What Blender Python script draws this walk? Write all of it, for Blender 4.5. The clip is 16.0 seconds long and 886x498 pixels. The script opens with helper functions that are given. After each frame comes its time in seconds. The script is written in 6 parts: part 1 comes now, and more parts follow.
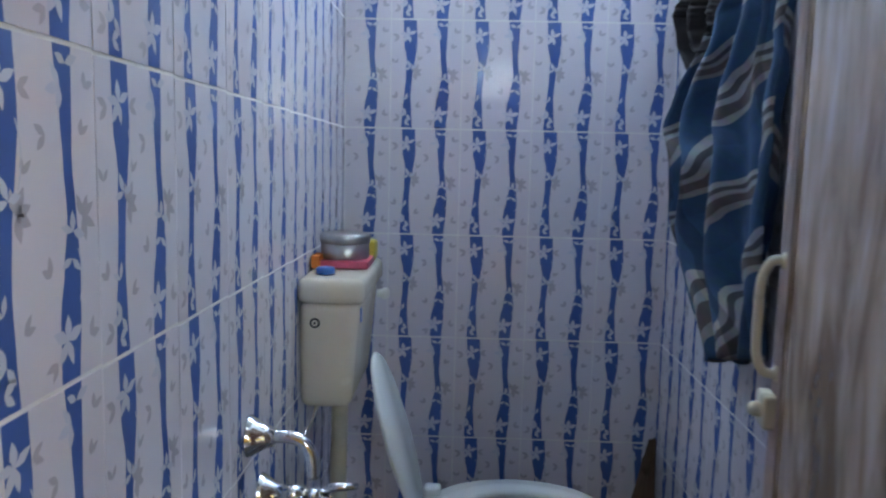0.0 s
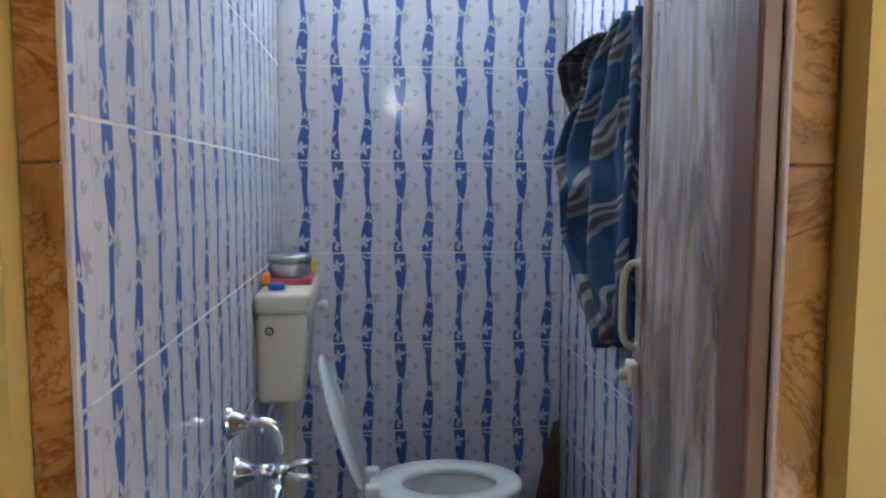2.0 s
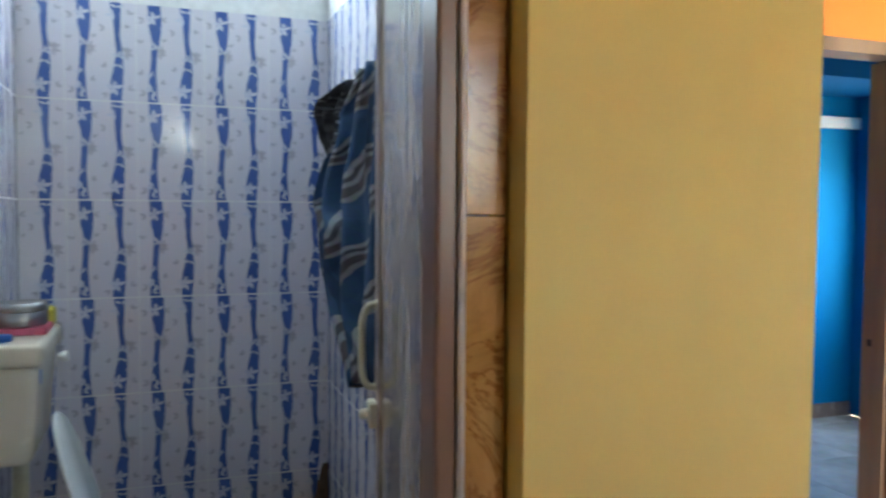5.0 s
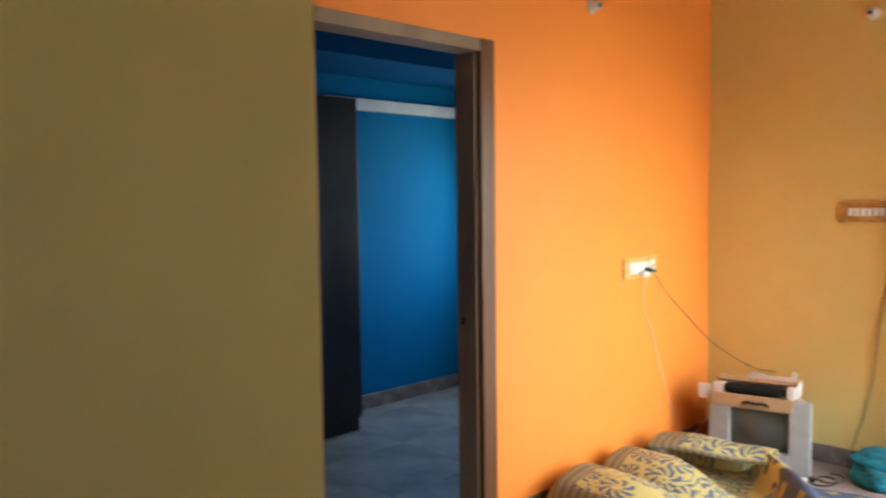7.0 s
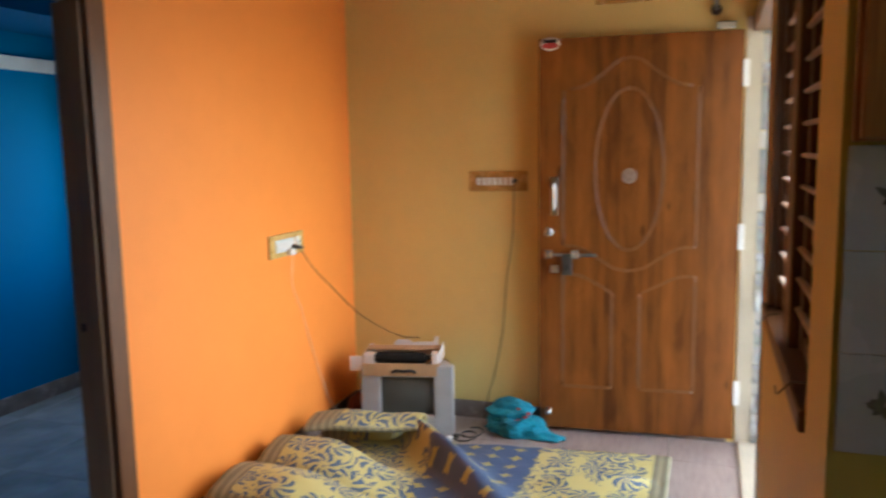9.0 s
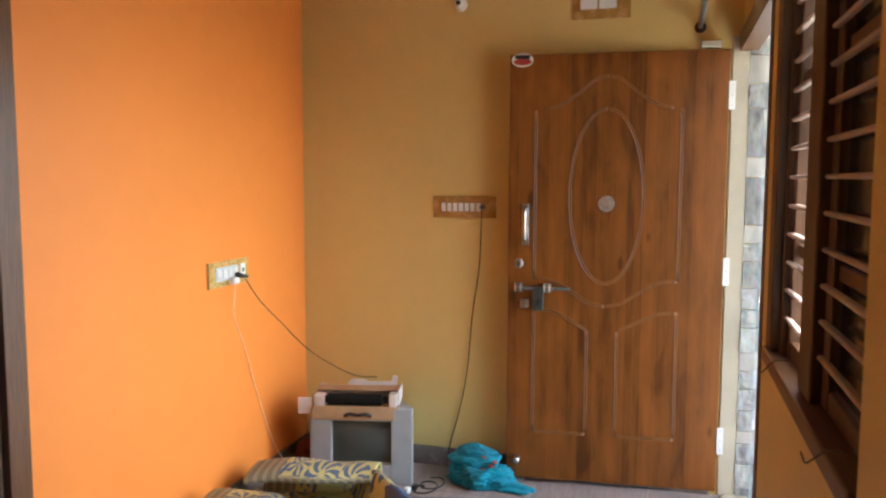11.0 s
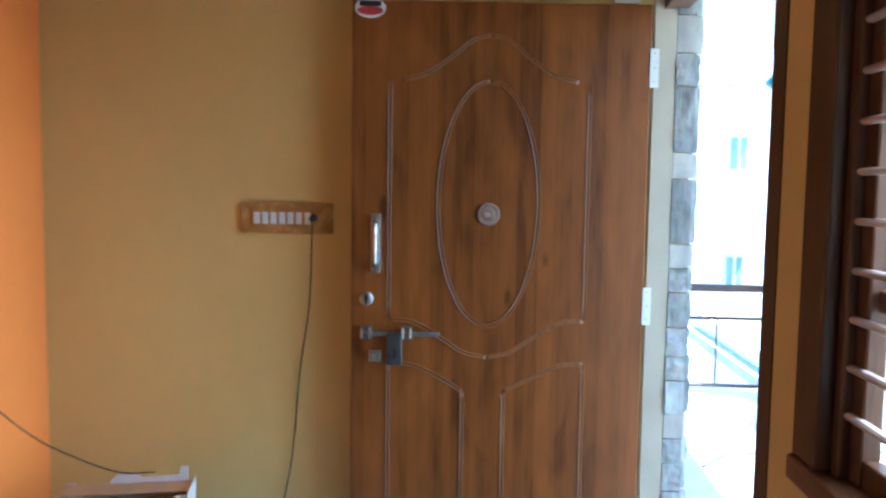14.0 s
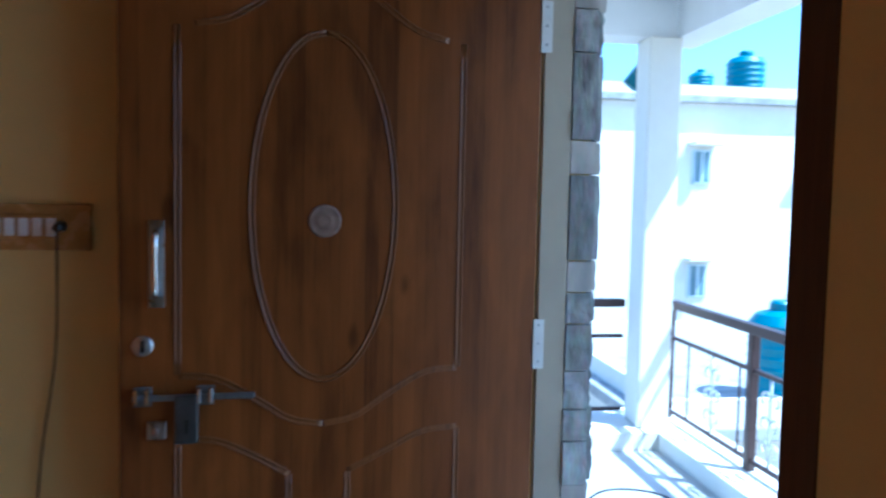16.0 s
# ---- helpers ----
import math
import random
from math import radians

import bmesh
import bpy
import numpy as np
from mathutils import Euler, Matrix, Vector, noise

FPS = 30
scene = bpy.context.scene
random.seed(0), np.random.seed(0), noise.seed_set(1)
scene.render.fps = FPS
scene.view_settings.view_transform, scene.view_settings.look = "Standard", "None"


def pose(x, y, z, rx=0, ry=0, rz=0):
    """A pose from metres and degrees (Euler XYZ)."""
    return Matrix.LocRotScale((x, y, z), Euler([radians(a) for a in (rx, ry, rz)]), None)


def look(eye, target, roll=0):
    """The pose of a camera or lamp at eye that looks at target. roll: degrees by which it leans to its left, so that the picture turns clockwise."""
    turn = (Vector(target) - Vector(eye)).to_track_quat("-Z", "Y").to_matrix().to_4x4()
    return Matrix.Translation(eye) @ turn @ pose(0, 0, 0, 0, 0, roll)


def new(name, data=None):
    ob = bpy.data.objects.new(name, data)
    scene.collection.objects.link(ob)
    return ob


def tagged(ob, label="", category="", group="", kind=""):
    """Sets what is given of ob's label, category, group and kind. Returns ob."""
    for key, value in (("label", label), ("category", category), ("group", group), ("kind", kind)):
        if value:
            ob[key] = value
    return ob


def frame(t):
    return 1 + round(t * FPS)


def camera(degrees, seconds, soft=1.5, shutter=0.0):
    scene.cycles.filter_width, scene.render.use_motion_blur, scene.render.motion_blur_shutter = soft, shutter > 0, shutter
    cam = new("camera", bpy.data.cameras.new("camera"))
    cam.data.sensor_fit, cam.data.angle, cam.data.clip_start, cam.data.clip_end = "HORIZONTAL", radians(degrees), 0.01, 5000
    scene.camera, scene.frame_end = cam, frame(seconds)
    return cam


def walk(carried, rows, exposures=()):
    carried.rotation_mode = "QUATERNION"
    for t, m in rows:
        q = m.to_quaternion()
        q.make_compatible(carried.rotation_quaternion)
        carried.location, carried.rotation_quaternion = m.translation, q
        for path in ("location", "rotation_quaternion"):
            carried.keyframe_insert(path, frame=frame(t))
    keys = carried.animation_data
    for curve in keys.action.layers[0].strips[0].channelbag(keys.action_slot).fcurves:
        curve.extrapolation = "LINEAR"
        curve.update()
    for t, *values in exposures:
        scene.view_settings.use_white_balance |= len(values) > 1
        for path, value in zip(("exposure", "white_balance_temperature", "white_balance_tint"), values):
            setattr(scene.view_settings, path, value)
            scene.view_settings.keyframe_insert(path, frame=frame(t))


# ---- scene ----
cam = camera(59.7, 16.0, 2.3, 0.5)
PATH = [
    (0, (0.438, -2.753, 1.407), (0.38, -0.768, 1.167), 1.3),
    (0.5, (0.485, -2.931, 1.396), (0.446, -0.942, 1.188), 1.6),
    (1, (0.455, -3.039, 1.41), (0.448, -1.052, 1.185), 1.2),
    (1.5, (0.377, -3.111, 1.423), (0.484, -1.125, 1.208), 0.3),
    (2, (0.369, -3.158, 1.448), (0.548, -1.175, 1.254), 0.1),
    (2.5, (0.401, -3.189, 1.471), (0.564, -1.203, 1.299), 0.4),
    (3, (0.416, -3.198, 1.486), (0.531, -1.207, 1.338), 0.4),
    (3.2, (0.421, -3.2, 1.483), (0.545, -1.209, 1.343), 0.6),
    (5.5, (0.551, -3.212, 1.465), (1.412, -1.411, 1.352), -0.3),
    (6, (0.606, -3.236, 1.569), (1.607, -1.514, 1.382), -0.3),
    (6.5, (0.677, -3.273, 1.554), (1.808, -1.632, 1.389), 0.1),
    (7, (0.842, -3.162, 1.475), (2.234, -1.732, 1.342), -0.7),
    (7.5, (0.932, -3.104, 1.555), (2.46, -1.826, 1.371), -0.5),
    (8, (0.997, -3.081, 1.543), (2.641, -1.962, 1.334), -0.2),
    (8.5, (1.04, -3.018, 1.537), (2.809, -2.117, 1.298), -0.6),
    (9, (1.063, -2.963, 1.555), (2.938, -2.315, 1.298), -1.0),
    (9.2, (1.072, -2.937, 1.567), (2.976, -2.38, 1.314), -1.0),
    (11.3, (1.496, -2.812, 1.508), (3.415, -2.272, 1.348), 0.5),
    (11.5, (1.565, -2.776, 1.507), (3.495, -2.277, 1.344), 0.7),
    (12, (1.741, -2.746, 1.533), (3.693, -2.349, 1.353), 0.2),
    (12.5, (1.947, -2.727, 1.518), (3.911, -2.397, 1.339), -0.0),
    (13, (2.144, -2.733, 1.525), (4.103, -2.365, 1.363), 0.5),
    (13.5, (2.338, -2.661, 1.506), (4.312, -2.391, 1.337), 0.9),
    (14, (2.517, -2.594, 1.485), (4.507, -2.461, 1.329), 0.8),
    (14.5, (2.715, -2.609, 1.459), (4.708, -2.564, 1.294), 0.6),
    (15, (2.92, -2.667, 1.467), (4.913, -2.629, 1.301), 0.7),
    (15.5, (3.082, -2.674, 1.482), (5.075, -2.693, 1.305), 0.9),
    (16, (3.279, -2.586, 1.456), (5.254, -2.873, 1.33), 1.2),
]
EXPO = [(0.0, 4.85, 6050, 10), (3.2, 4.95, 6650, 9), (5.4, 4.55, 6500, 2), (6.2, 3.95, 6500, 1), (7.0, 3.3, 6500, 4), (8.0, 2.85, 6200, 8), (9.2, 2.8, 5850, 4), (12.0, 2.9, 5500, 4),
        (13.0, 2.95, 4850, -1), (14.0, 2.7, 4350, -4), (15.0, 2.05, 4150, -3), (16.0, 1.25, 4100, 1)]
walk(cam, [(t, look(eye, target, roll)) for t, eye, target, roll in PATH], EXPO)

# ---- world, sun and sky light in the openings ----
world = bpy.data.worlds.new("sky_world")
scene.world = world
world.use_nodes = True
wn = world.node_tree
sky = wn.nodes.new("ShaderNodeTexSky")
sky.sky_type = "NISHITA"
sky.sun_disc = False
sky.sun_elevation = radians(58)
sky.sun_rotation = radians(210)
sky.air_density, sky.dust_density = 1.0, 1.5
wn.links.new(sky.outputs[0], wn.nodes["Background"].inputs[0])
wn.nodes["Background"].inputs[1].default_value = 0.15

sun = new("sun", bpy.data.lights.new("sun", "SUN"))
sun.data.energy, sun.data.angle, sun.data.color = 5.0, radians(0.5), (1.0, 0.95, 0.86)
sun.matrix_world = look((-5.0, -8.7, 16.0), (0, 0, 0))


def opening_light(name, at, to, w, h, watts, color=(0.85, 0.93, 1.0), spread=180):
    lamp = bpy.data.lights.new(name, "AREA")
    lamp.shape, lamp.size, lamp.size_y, lamp.energy, lamp.color = "RECTANGLE", w, h, watts, color
    lamp.spread = radians(spread)
    ob = new(name, lamp)
    ob.matrix_world = look(at, to)
    return ob


opening_light("ventilator_daylight", (0.57, 0.10, 2.62), (0.57, -1.0, 2.25), 0.6, 0.34, 1.0, (0.62, 0.82, 1.0))
opening_light("bedroom_window_daylight", (5.32, 0.25, 1.40), (4.0, 0.40, 0.55), 0.9, 1.0, 0.85, (0.9, 0.95, 1.0))

opening_light("kitchen_window_daylight", (1.825, -5.42, 1.89), (2.6, -1.0, 0.4), 0.8, 0.78, 0.2, (1.0, 0.96, 0.90))
opening_light("barred_window_daylight", (3.635, -3.275, 1.58), (3.2, -1.0, 0.15), 0.33, 1.1, 1.8, (1.0, 0.96, 0.90), 120)
opening_light("door_daylight", (4.70, -3.30, 1.08), (3.95, -1.0, 0.15), 0.9, 1.9, 1.8, (1.0, 0.97, 0.92), 85)

# ---- materials ----


def shader(name):
    m = bpy.data.materials.new(name)
    m.use_nodes = True
    t = m.node_tree
    b = t.nodes["Principled BSDF"]
    co = t.nodes.new("ShaderNodeTexCoord")
    return m, t, b, co


def node(t, kind, **values):
    n = t.nodes.new(kind)
    for k, v in values.items():
        if k in ("operation", "blend_type", "data_type", "wave_type", "bands_direction", "feature", "noise_dimensions", "interpolation"):
            if k == "operation":
                n.operation = v
            elif k == "blend_type":
                n.blend_type = v
            elif k == "data_type":
                n.data_type = v
            elif k == "bands_direction":
                n.bands_direction = v
            elif k == "feature":
                n.feature = v
        else:
            n.inputs[k].default_value = v
    return n


def mapped(t, co, scale=(1, 1, 1), turn=(0, 0, 0)):
    m = t.nodes.new("ShaderNodeMapping")
    m.inputs["Scale"].default_value = scale
    m.inputs["Rotation"].default_value = turn
    t.links.new(co.outputs["Object"], m.inputs["Vector"])
    return m


def noise_tex(t, vec, scale, detail=4.0, rough=0.55, distort=0.0):
    n = t.nodes.new("ShaderNodeTexNoise")
    n.inputs["Scale"].default_value, n.inputs["Detail"].default_value = scale, detail
    n.inputs["Roughness"].default_value, n.inputs["Distortion"].default_value = rough, distort
    t.links.new(vec.outputs["Vector"] if "Vector" in vec.outputs else vec.outputs["Object"], n.inputs["Vector"])
    return n


def ramp(t, src, stops):
    r = t.nodes.new("ShaderNodeValToRGB")
    e = r.color_ramp.elements
    while len(e) < len(stops):
        e.new(0.5)
    for el, (p, c) in zip(e, stops):
        el.position, el.color = p, (*c, 1) if len(c) == 3 else c
    t.links.new(src, r.inputs[0])
    return r


def mix(t, fac, a, b, blend="MIX"):
    m = t.nodes.new("ShaderNodeMix")
    m.data_type, m.blend_type = "RGBA", blend
    for i, v in ((0, fac), (6, a), (7, b)):
        if isinstance(v, (int, float)):
            m.inputs[i].default_value = v
        elif isinstance(v, tuple):
            m.inputs[i].default_value = (*v, 1)
        else:
            t.links.new(v, m.inputs[i])
    return m.outputs[2]


def calc(t, op, a, b=0.0, c=0.0):
    m = t.nodes.new("ShaderNodeMath")
    m.operation = op
    for i, v in enumerate((a, b, c)):
        if isinstance(v, (int, float)):
            m.inputs[i].default_value = v
        else:
            t.links.new(v, m.inputs[i])
    return m.outputs[0]


def bumped(t, b, height, strength=0.2, dist=0.002):
    bp = t.nodes.new("ShaderNodeBump")
    bp.inputs["Strength"].default_value, bp.inputs["Distance"].default_value = strength, dist
    t.links.new(height, bp.inputs["Height"])
    t.links.new(bp.outputs[0], b.inputs["Normal"])


def plain(name, color, rough=0.5, metal=0.0, var=0.08, scale=6.0, bump=0.15, bscale=90.0, dist=0.001, spec=0.5, piece=0.0, stretch=(1, 1, 1)):
    """Painted or solid surface: large mottling, fine grain, fine relief; piece: how far single pieces differ."""
    m, t, b, co = shader(name)
    mp = mapped(t, co, stretch)
    big = noise_tex(t, mp, scale, 3)
    fine = noise_tex(t, mp, bscale, 4)
    dark = tuple(c * (1 - 2 * var) for c in color)
    light = tuple(min(1, c * (1 + 1.2 * var)) for c in color)
    r = ramp(t, big.outputs[0], [(0.3, dark), (0.7, light)])
    col = mix(t, var, r.outputs[0], fine.outputs[1], "OVERLAY")
    if piece:
        info = t.nodes.new("ShaderNodeObjectInfo")
        hsv = t.nodes.new("ShaderNodeHueSaturation")
        t.links.new(calc(t, "MULTIPLY_ADD", info.outputs["Random"], 2 * piece, 1 - piece), hsv.inputs["Value"])
        t.links.new(col, hsv.inputs["Color"])
        col = hsv.outputs[0]
    t.links.new(col, b.inputs["Base Color"])
    rr = ramp(t, big.outputs[0], [(0.25, (max(0, rough - 0.08),) * 3), (0.75, (min(1, rough + 0.08),) * 3)])
    t.links.new(rr.outputs[0], b.inputs["Roughness"])
    b.inputs["Metallic"].default_value = metal
    b.inputs["Specular IOR Level"].default_value = spec
    if bump:
        bumped(t, b, fine.outputs[0], bump, dist)
    return m


def wall_paint(name, color, rough=0.55, spec=0.35):
    """Emulsion on trowelled plaster: soft waves, roller grain, faint smudges."""
    m, t, b, co = shader(name)
    big = noise_tex(t, co, 1.3, 4, 0.6)
    mid = noise_tex(t, co, 9, 5, 0.6)
    fine = noise_tex(t, co, 240, 2)
    r = ramp(t, big.outputs[0], [(0.3, tuple(c * 0.955 for c in color)), (0.7, tuple(min(1, c * 1.04) for c in color))])
    r2 = ramp(t, mid.outputs[0], [(0.45, (1, 1, 1)), (0.72, (0.975, 0.97, 0.965))])
    t.links.new(mix(t, 1.0, r.outputs[0], r2.outputs[0], "MULTIPLY"), b.inputs["Base Color"])
    b.inputs["Roughness"].default_value = rough
    b.inputs["Specular IOR Level"].default_value = spec
    h = calc(t, "ADD", calc(t, "MULTIPLY", mid.outputs[0], 2.0), calc(t, "MULTIPLY", fine.outputs[0], 0.35))
    bumped(t, b, h, 0.14, 0.0012)
    return m


def wood(name, light, dark, rough=0.4, along="z", plank=0.0, ring=1.0):
    """Wood grain along one axis of the object; plank: width of boards that differ in tone (across y)."""
    m, t, b, co = shader(name)
    st = {"x": (0.06, 1, 1), "y": (1, 0.06, 1), "z": (1, 1, 0.06)}[along]
    mp = mapped(t, co, st)
    g = noise_tex(t, mp, 11 * ring, 6, 0.62, 0.8)
    f = noise_tex(t, mp, 140, 3, 0.6)
    big = noise_tex(t, mp, 6, 2, 0.5, 1.0)
    v = calc(t, "ADD", calc(t, "MULTIPLY", g.outputs[0], 0.6), calc(t, "MULTIPLY", big.outputs[0], 0.45))
    if plank:
        sep = t.nodes.new("ShaderNodeSeparateXYZ")
        t.links.new(co.outputs["Object"], sep.inputs[0])
        idx = calc(t, "FLOOR", calc(t, "DIVIDE", sep.outputs[1], plank))
        wn_ = t.nodes.new("ShaderNodeTexWhiteNoise")
        wn_.noise_dimensions = "1D"
        t.links.new(idx, wn_.inputs["W"])
        v = calc(t, "ADD", v, calc(t, "MULTIPLY_ADD", wn_.outputs[0], 0.34, -0.17))
    mid = tuple((a + c) / 2 for a, c in zip(light, dark))
    r = ramp(t, v, [(0.28, dark), (0.5, mid), (0.74, light)])
    col = mix(t, 0.35, r.outputs[0], ramp(t, f.outputs[0], [(0.35, tuple(c * 0.6 for c in dark)), (0.6, light)]).outputs[0])
    if plank:
        kn_ = t.nodes.new("ShaderNodeTexVoronoi")
        kn_.inputs["Scale"].default_value = 7.0
        kmap = mapped(t, co, (1, 1, 0.4))
        t.links.new(kmap.outputs[0], kn_.inputs["Vector"])
        knot = ramp(t, calc(t, "ADD", kn_.outputs["Distance"], calc(t, "MULTIPLY", g.outputs[0], 0.25)), [(0.17, (0.35, 0.28, 0.25)), (0.27, (1, 1, 1))])
        slow = ramp(t, noise_tex(t, mapped(t, co, (1, 1, 0.35)), 9, 2, 0.5, 0.4).outputs[0], [(0.35, (0.66, 0.6, 0.56)), (0.65, (1.15, 1.12, 1.05))])
        col = mix(t, 0.8, mix(t, 1.0, col, slow.outputs[0], "MULTIPLY"), knot.outputs[0], "MULTIPLY")
    t.links.new(col, b.inputs["Base Color"])
    b.inputs["Roughness"].default_value = rough
    bumped(t, b, f.outputs[0], 0.12, 0.0006)
    return m


def laminate(name, light, dark, rough=0.33):
    """Printed wood foil of upright boards that differ in tone, with streaks, fine grain and small knots."""
    m, t, b, co = shader(name)
    sep = t.nodes.new("ShaderNodeSeparateXYZ")
    t.links.new(co.outputs["Object"], sep.inputs[0])
    wob = noise_tex(t, mapped(t, co, (1, 1, 0.5)), 5, 2)
    across = calc(t, "ADD", sep.outputs[1], calc(t, "MULTIPLY", wob.outputs[0], 0.012))
    tone = None
    for width, amount in ((0.074, 0.20), (0.031, 0.10)):
        w_ = t.nodes.new("ShaderNodeTexWhiteNoise")
        w_.noise_dimensions = "1D"
        t.links.new(calc(t, "FLOOR", calc(t, "DIVIDE", across, width)), w_.inputs["W"])
        v = calc(t, "MULTIPLY_ADD", w_.outputs[0], amount, -amount / 2)
        tone = v if tone is None else calc(t, "ADD", tone, v)
    streak = noise_tex(t, mapped(t, co, (1, 1, 0.05)), 26, 4, 0.6, 0.3)
    cloud = noise_tex(t, mapped(t, co, (1, 1, 0.28)), 10, 3, 0.55, 0.6)
    fine = noise_tex(t, mapped(t, co, (1, 1, 0.03)), 190, 3, 0.6)
    v = calc(t, "ADD", calc(t, "MULTIPLY", streak.outputs[0], 0.24), calc(t, "MULTIPLY", cloud.outputs[0], 0.72))
    v = calc(t, "ADD", calc(t, "ADD", v, tone), calc(t, "MULTIPLY", fine.outputs[0], 0.28))
    mid = tuple(a * 0.55 + c * 0.45 for a, c in zip(light, dark))
    col = ramp(t, v, [(0.40, dark), (0.6, mid), (0.84, light)]).outputs[0]
    kn_ = t.nodes.new("ShaderNodeTexVoronoi")
    kn_.inputs["Scale"].default_value = 6.0
    t.links.new(mapped(t, co, (1, 1, 0.45)).outputs[0], kn_.inputs["Vector"])
    knot = ramp(t, calc(t, "ADD", kn_.outputs["Distance"], calc(t, "MULTIPLY", cloud.outputs[0], 0.22)), [(0.155, (0.30, 0.24, 0.21)), (0.225, (1, 1, 1))])
    t.links.new(mix(t, 0.75, col, knot.outputs[0], "MULTIPLY"), b.inputs["Base Color"])
    b.inputs["Roughness"].default_value = rough
    b.inputs["Specular IOR Level"].default_value = 0.3
    bumped(t, b, fine.outputs[0], 0.10, 0.0005)
    return m


def marble_brown(name):
    m, t, b, co = shader(name)
    w = noise_tex(t, co, 5, 6, 0.65, 1.6)
    v = noise_tex(t, co, 3.3, 5, 0.7, 3.0)
    base = ramp(t, w.outputs[0], [(0.25, (0.20, 0.085, 0.025)), (0.5, (0.42, 0.20, 0.06)), (0.75, (0.56, 0.32, 0.12))])
    vein = ramp(t, v.outputs[0], [(0.47, (1, 1, 1)), (0.5, (0.55, 0.42, 0.32)), (0.54, (1, 1, 1))])
    t.links.new(mix(t, 0.9, base.outputs[0], vein.outputs[0], "MULTIPLY"), b.inputs["Base Color"])
    b.inputs["Roughness"].default_value = 0.17
    return m


def pvc_streak(name):
    """Printed sheet of grey-beige upright streaks under a clear gloss."""
    m, t, b, co = shader(name)
    mp = mapped(t, co, (1, 1, 0.26))
    a = noise_tex(t, mp, 7, 5, 0.62, 1.6)
    c = noise_tex(t, mapped(t, co, (1, 1, 0.2)), 30, 3, 0.55, 0.6)
    r1 = ramp(t, a.outputs[0], [(0.38, (0.22, 0.150, 0.095)), (0.5, (0.39, 0.305, 0.24)), (0.60, (0.52, 0.44, 0.39))])
    r2 = ramp(t, c.outputs[0], [(0.36, (0.66, 0.60, 0.55)), (0.60, (1, 1, 1))])
    t.links.new(mix(t, 0.6, r1.outputs[0], r2.outputs[0], "MULTIPLY"), b.inputs["Base Color"])
    b.inputs["Roughness"].default_value = 0.2
    b.inputs["Coat Weight"].default_value, b.inputs["Coat Roughness"].default_value = 0.35, 0.05
    return m


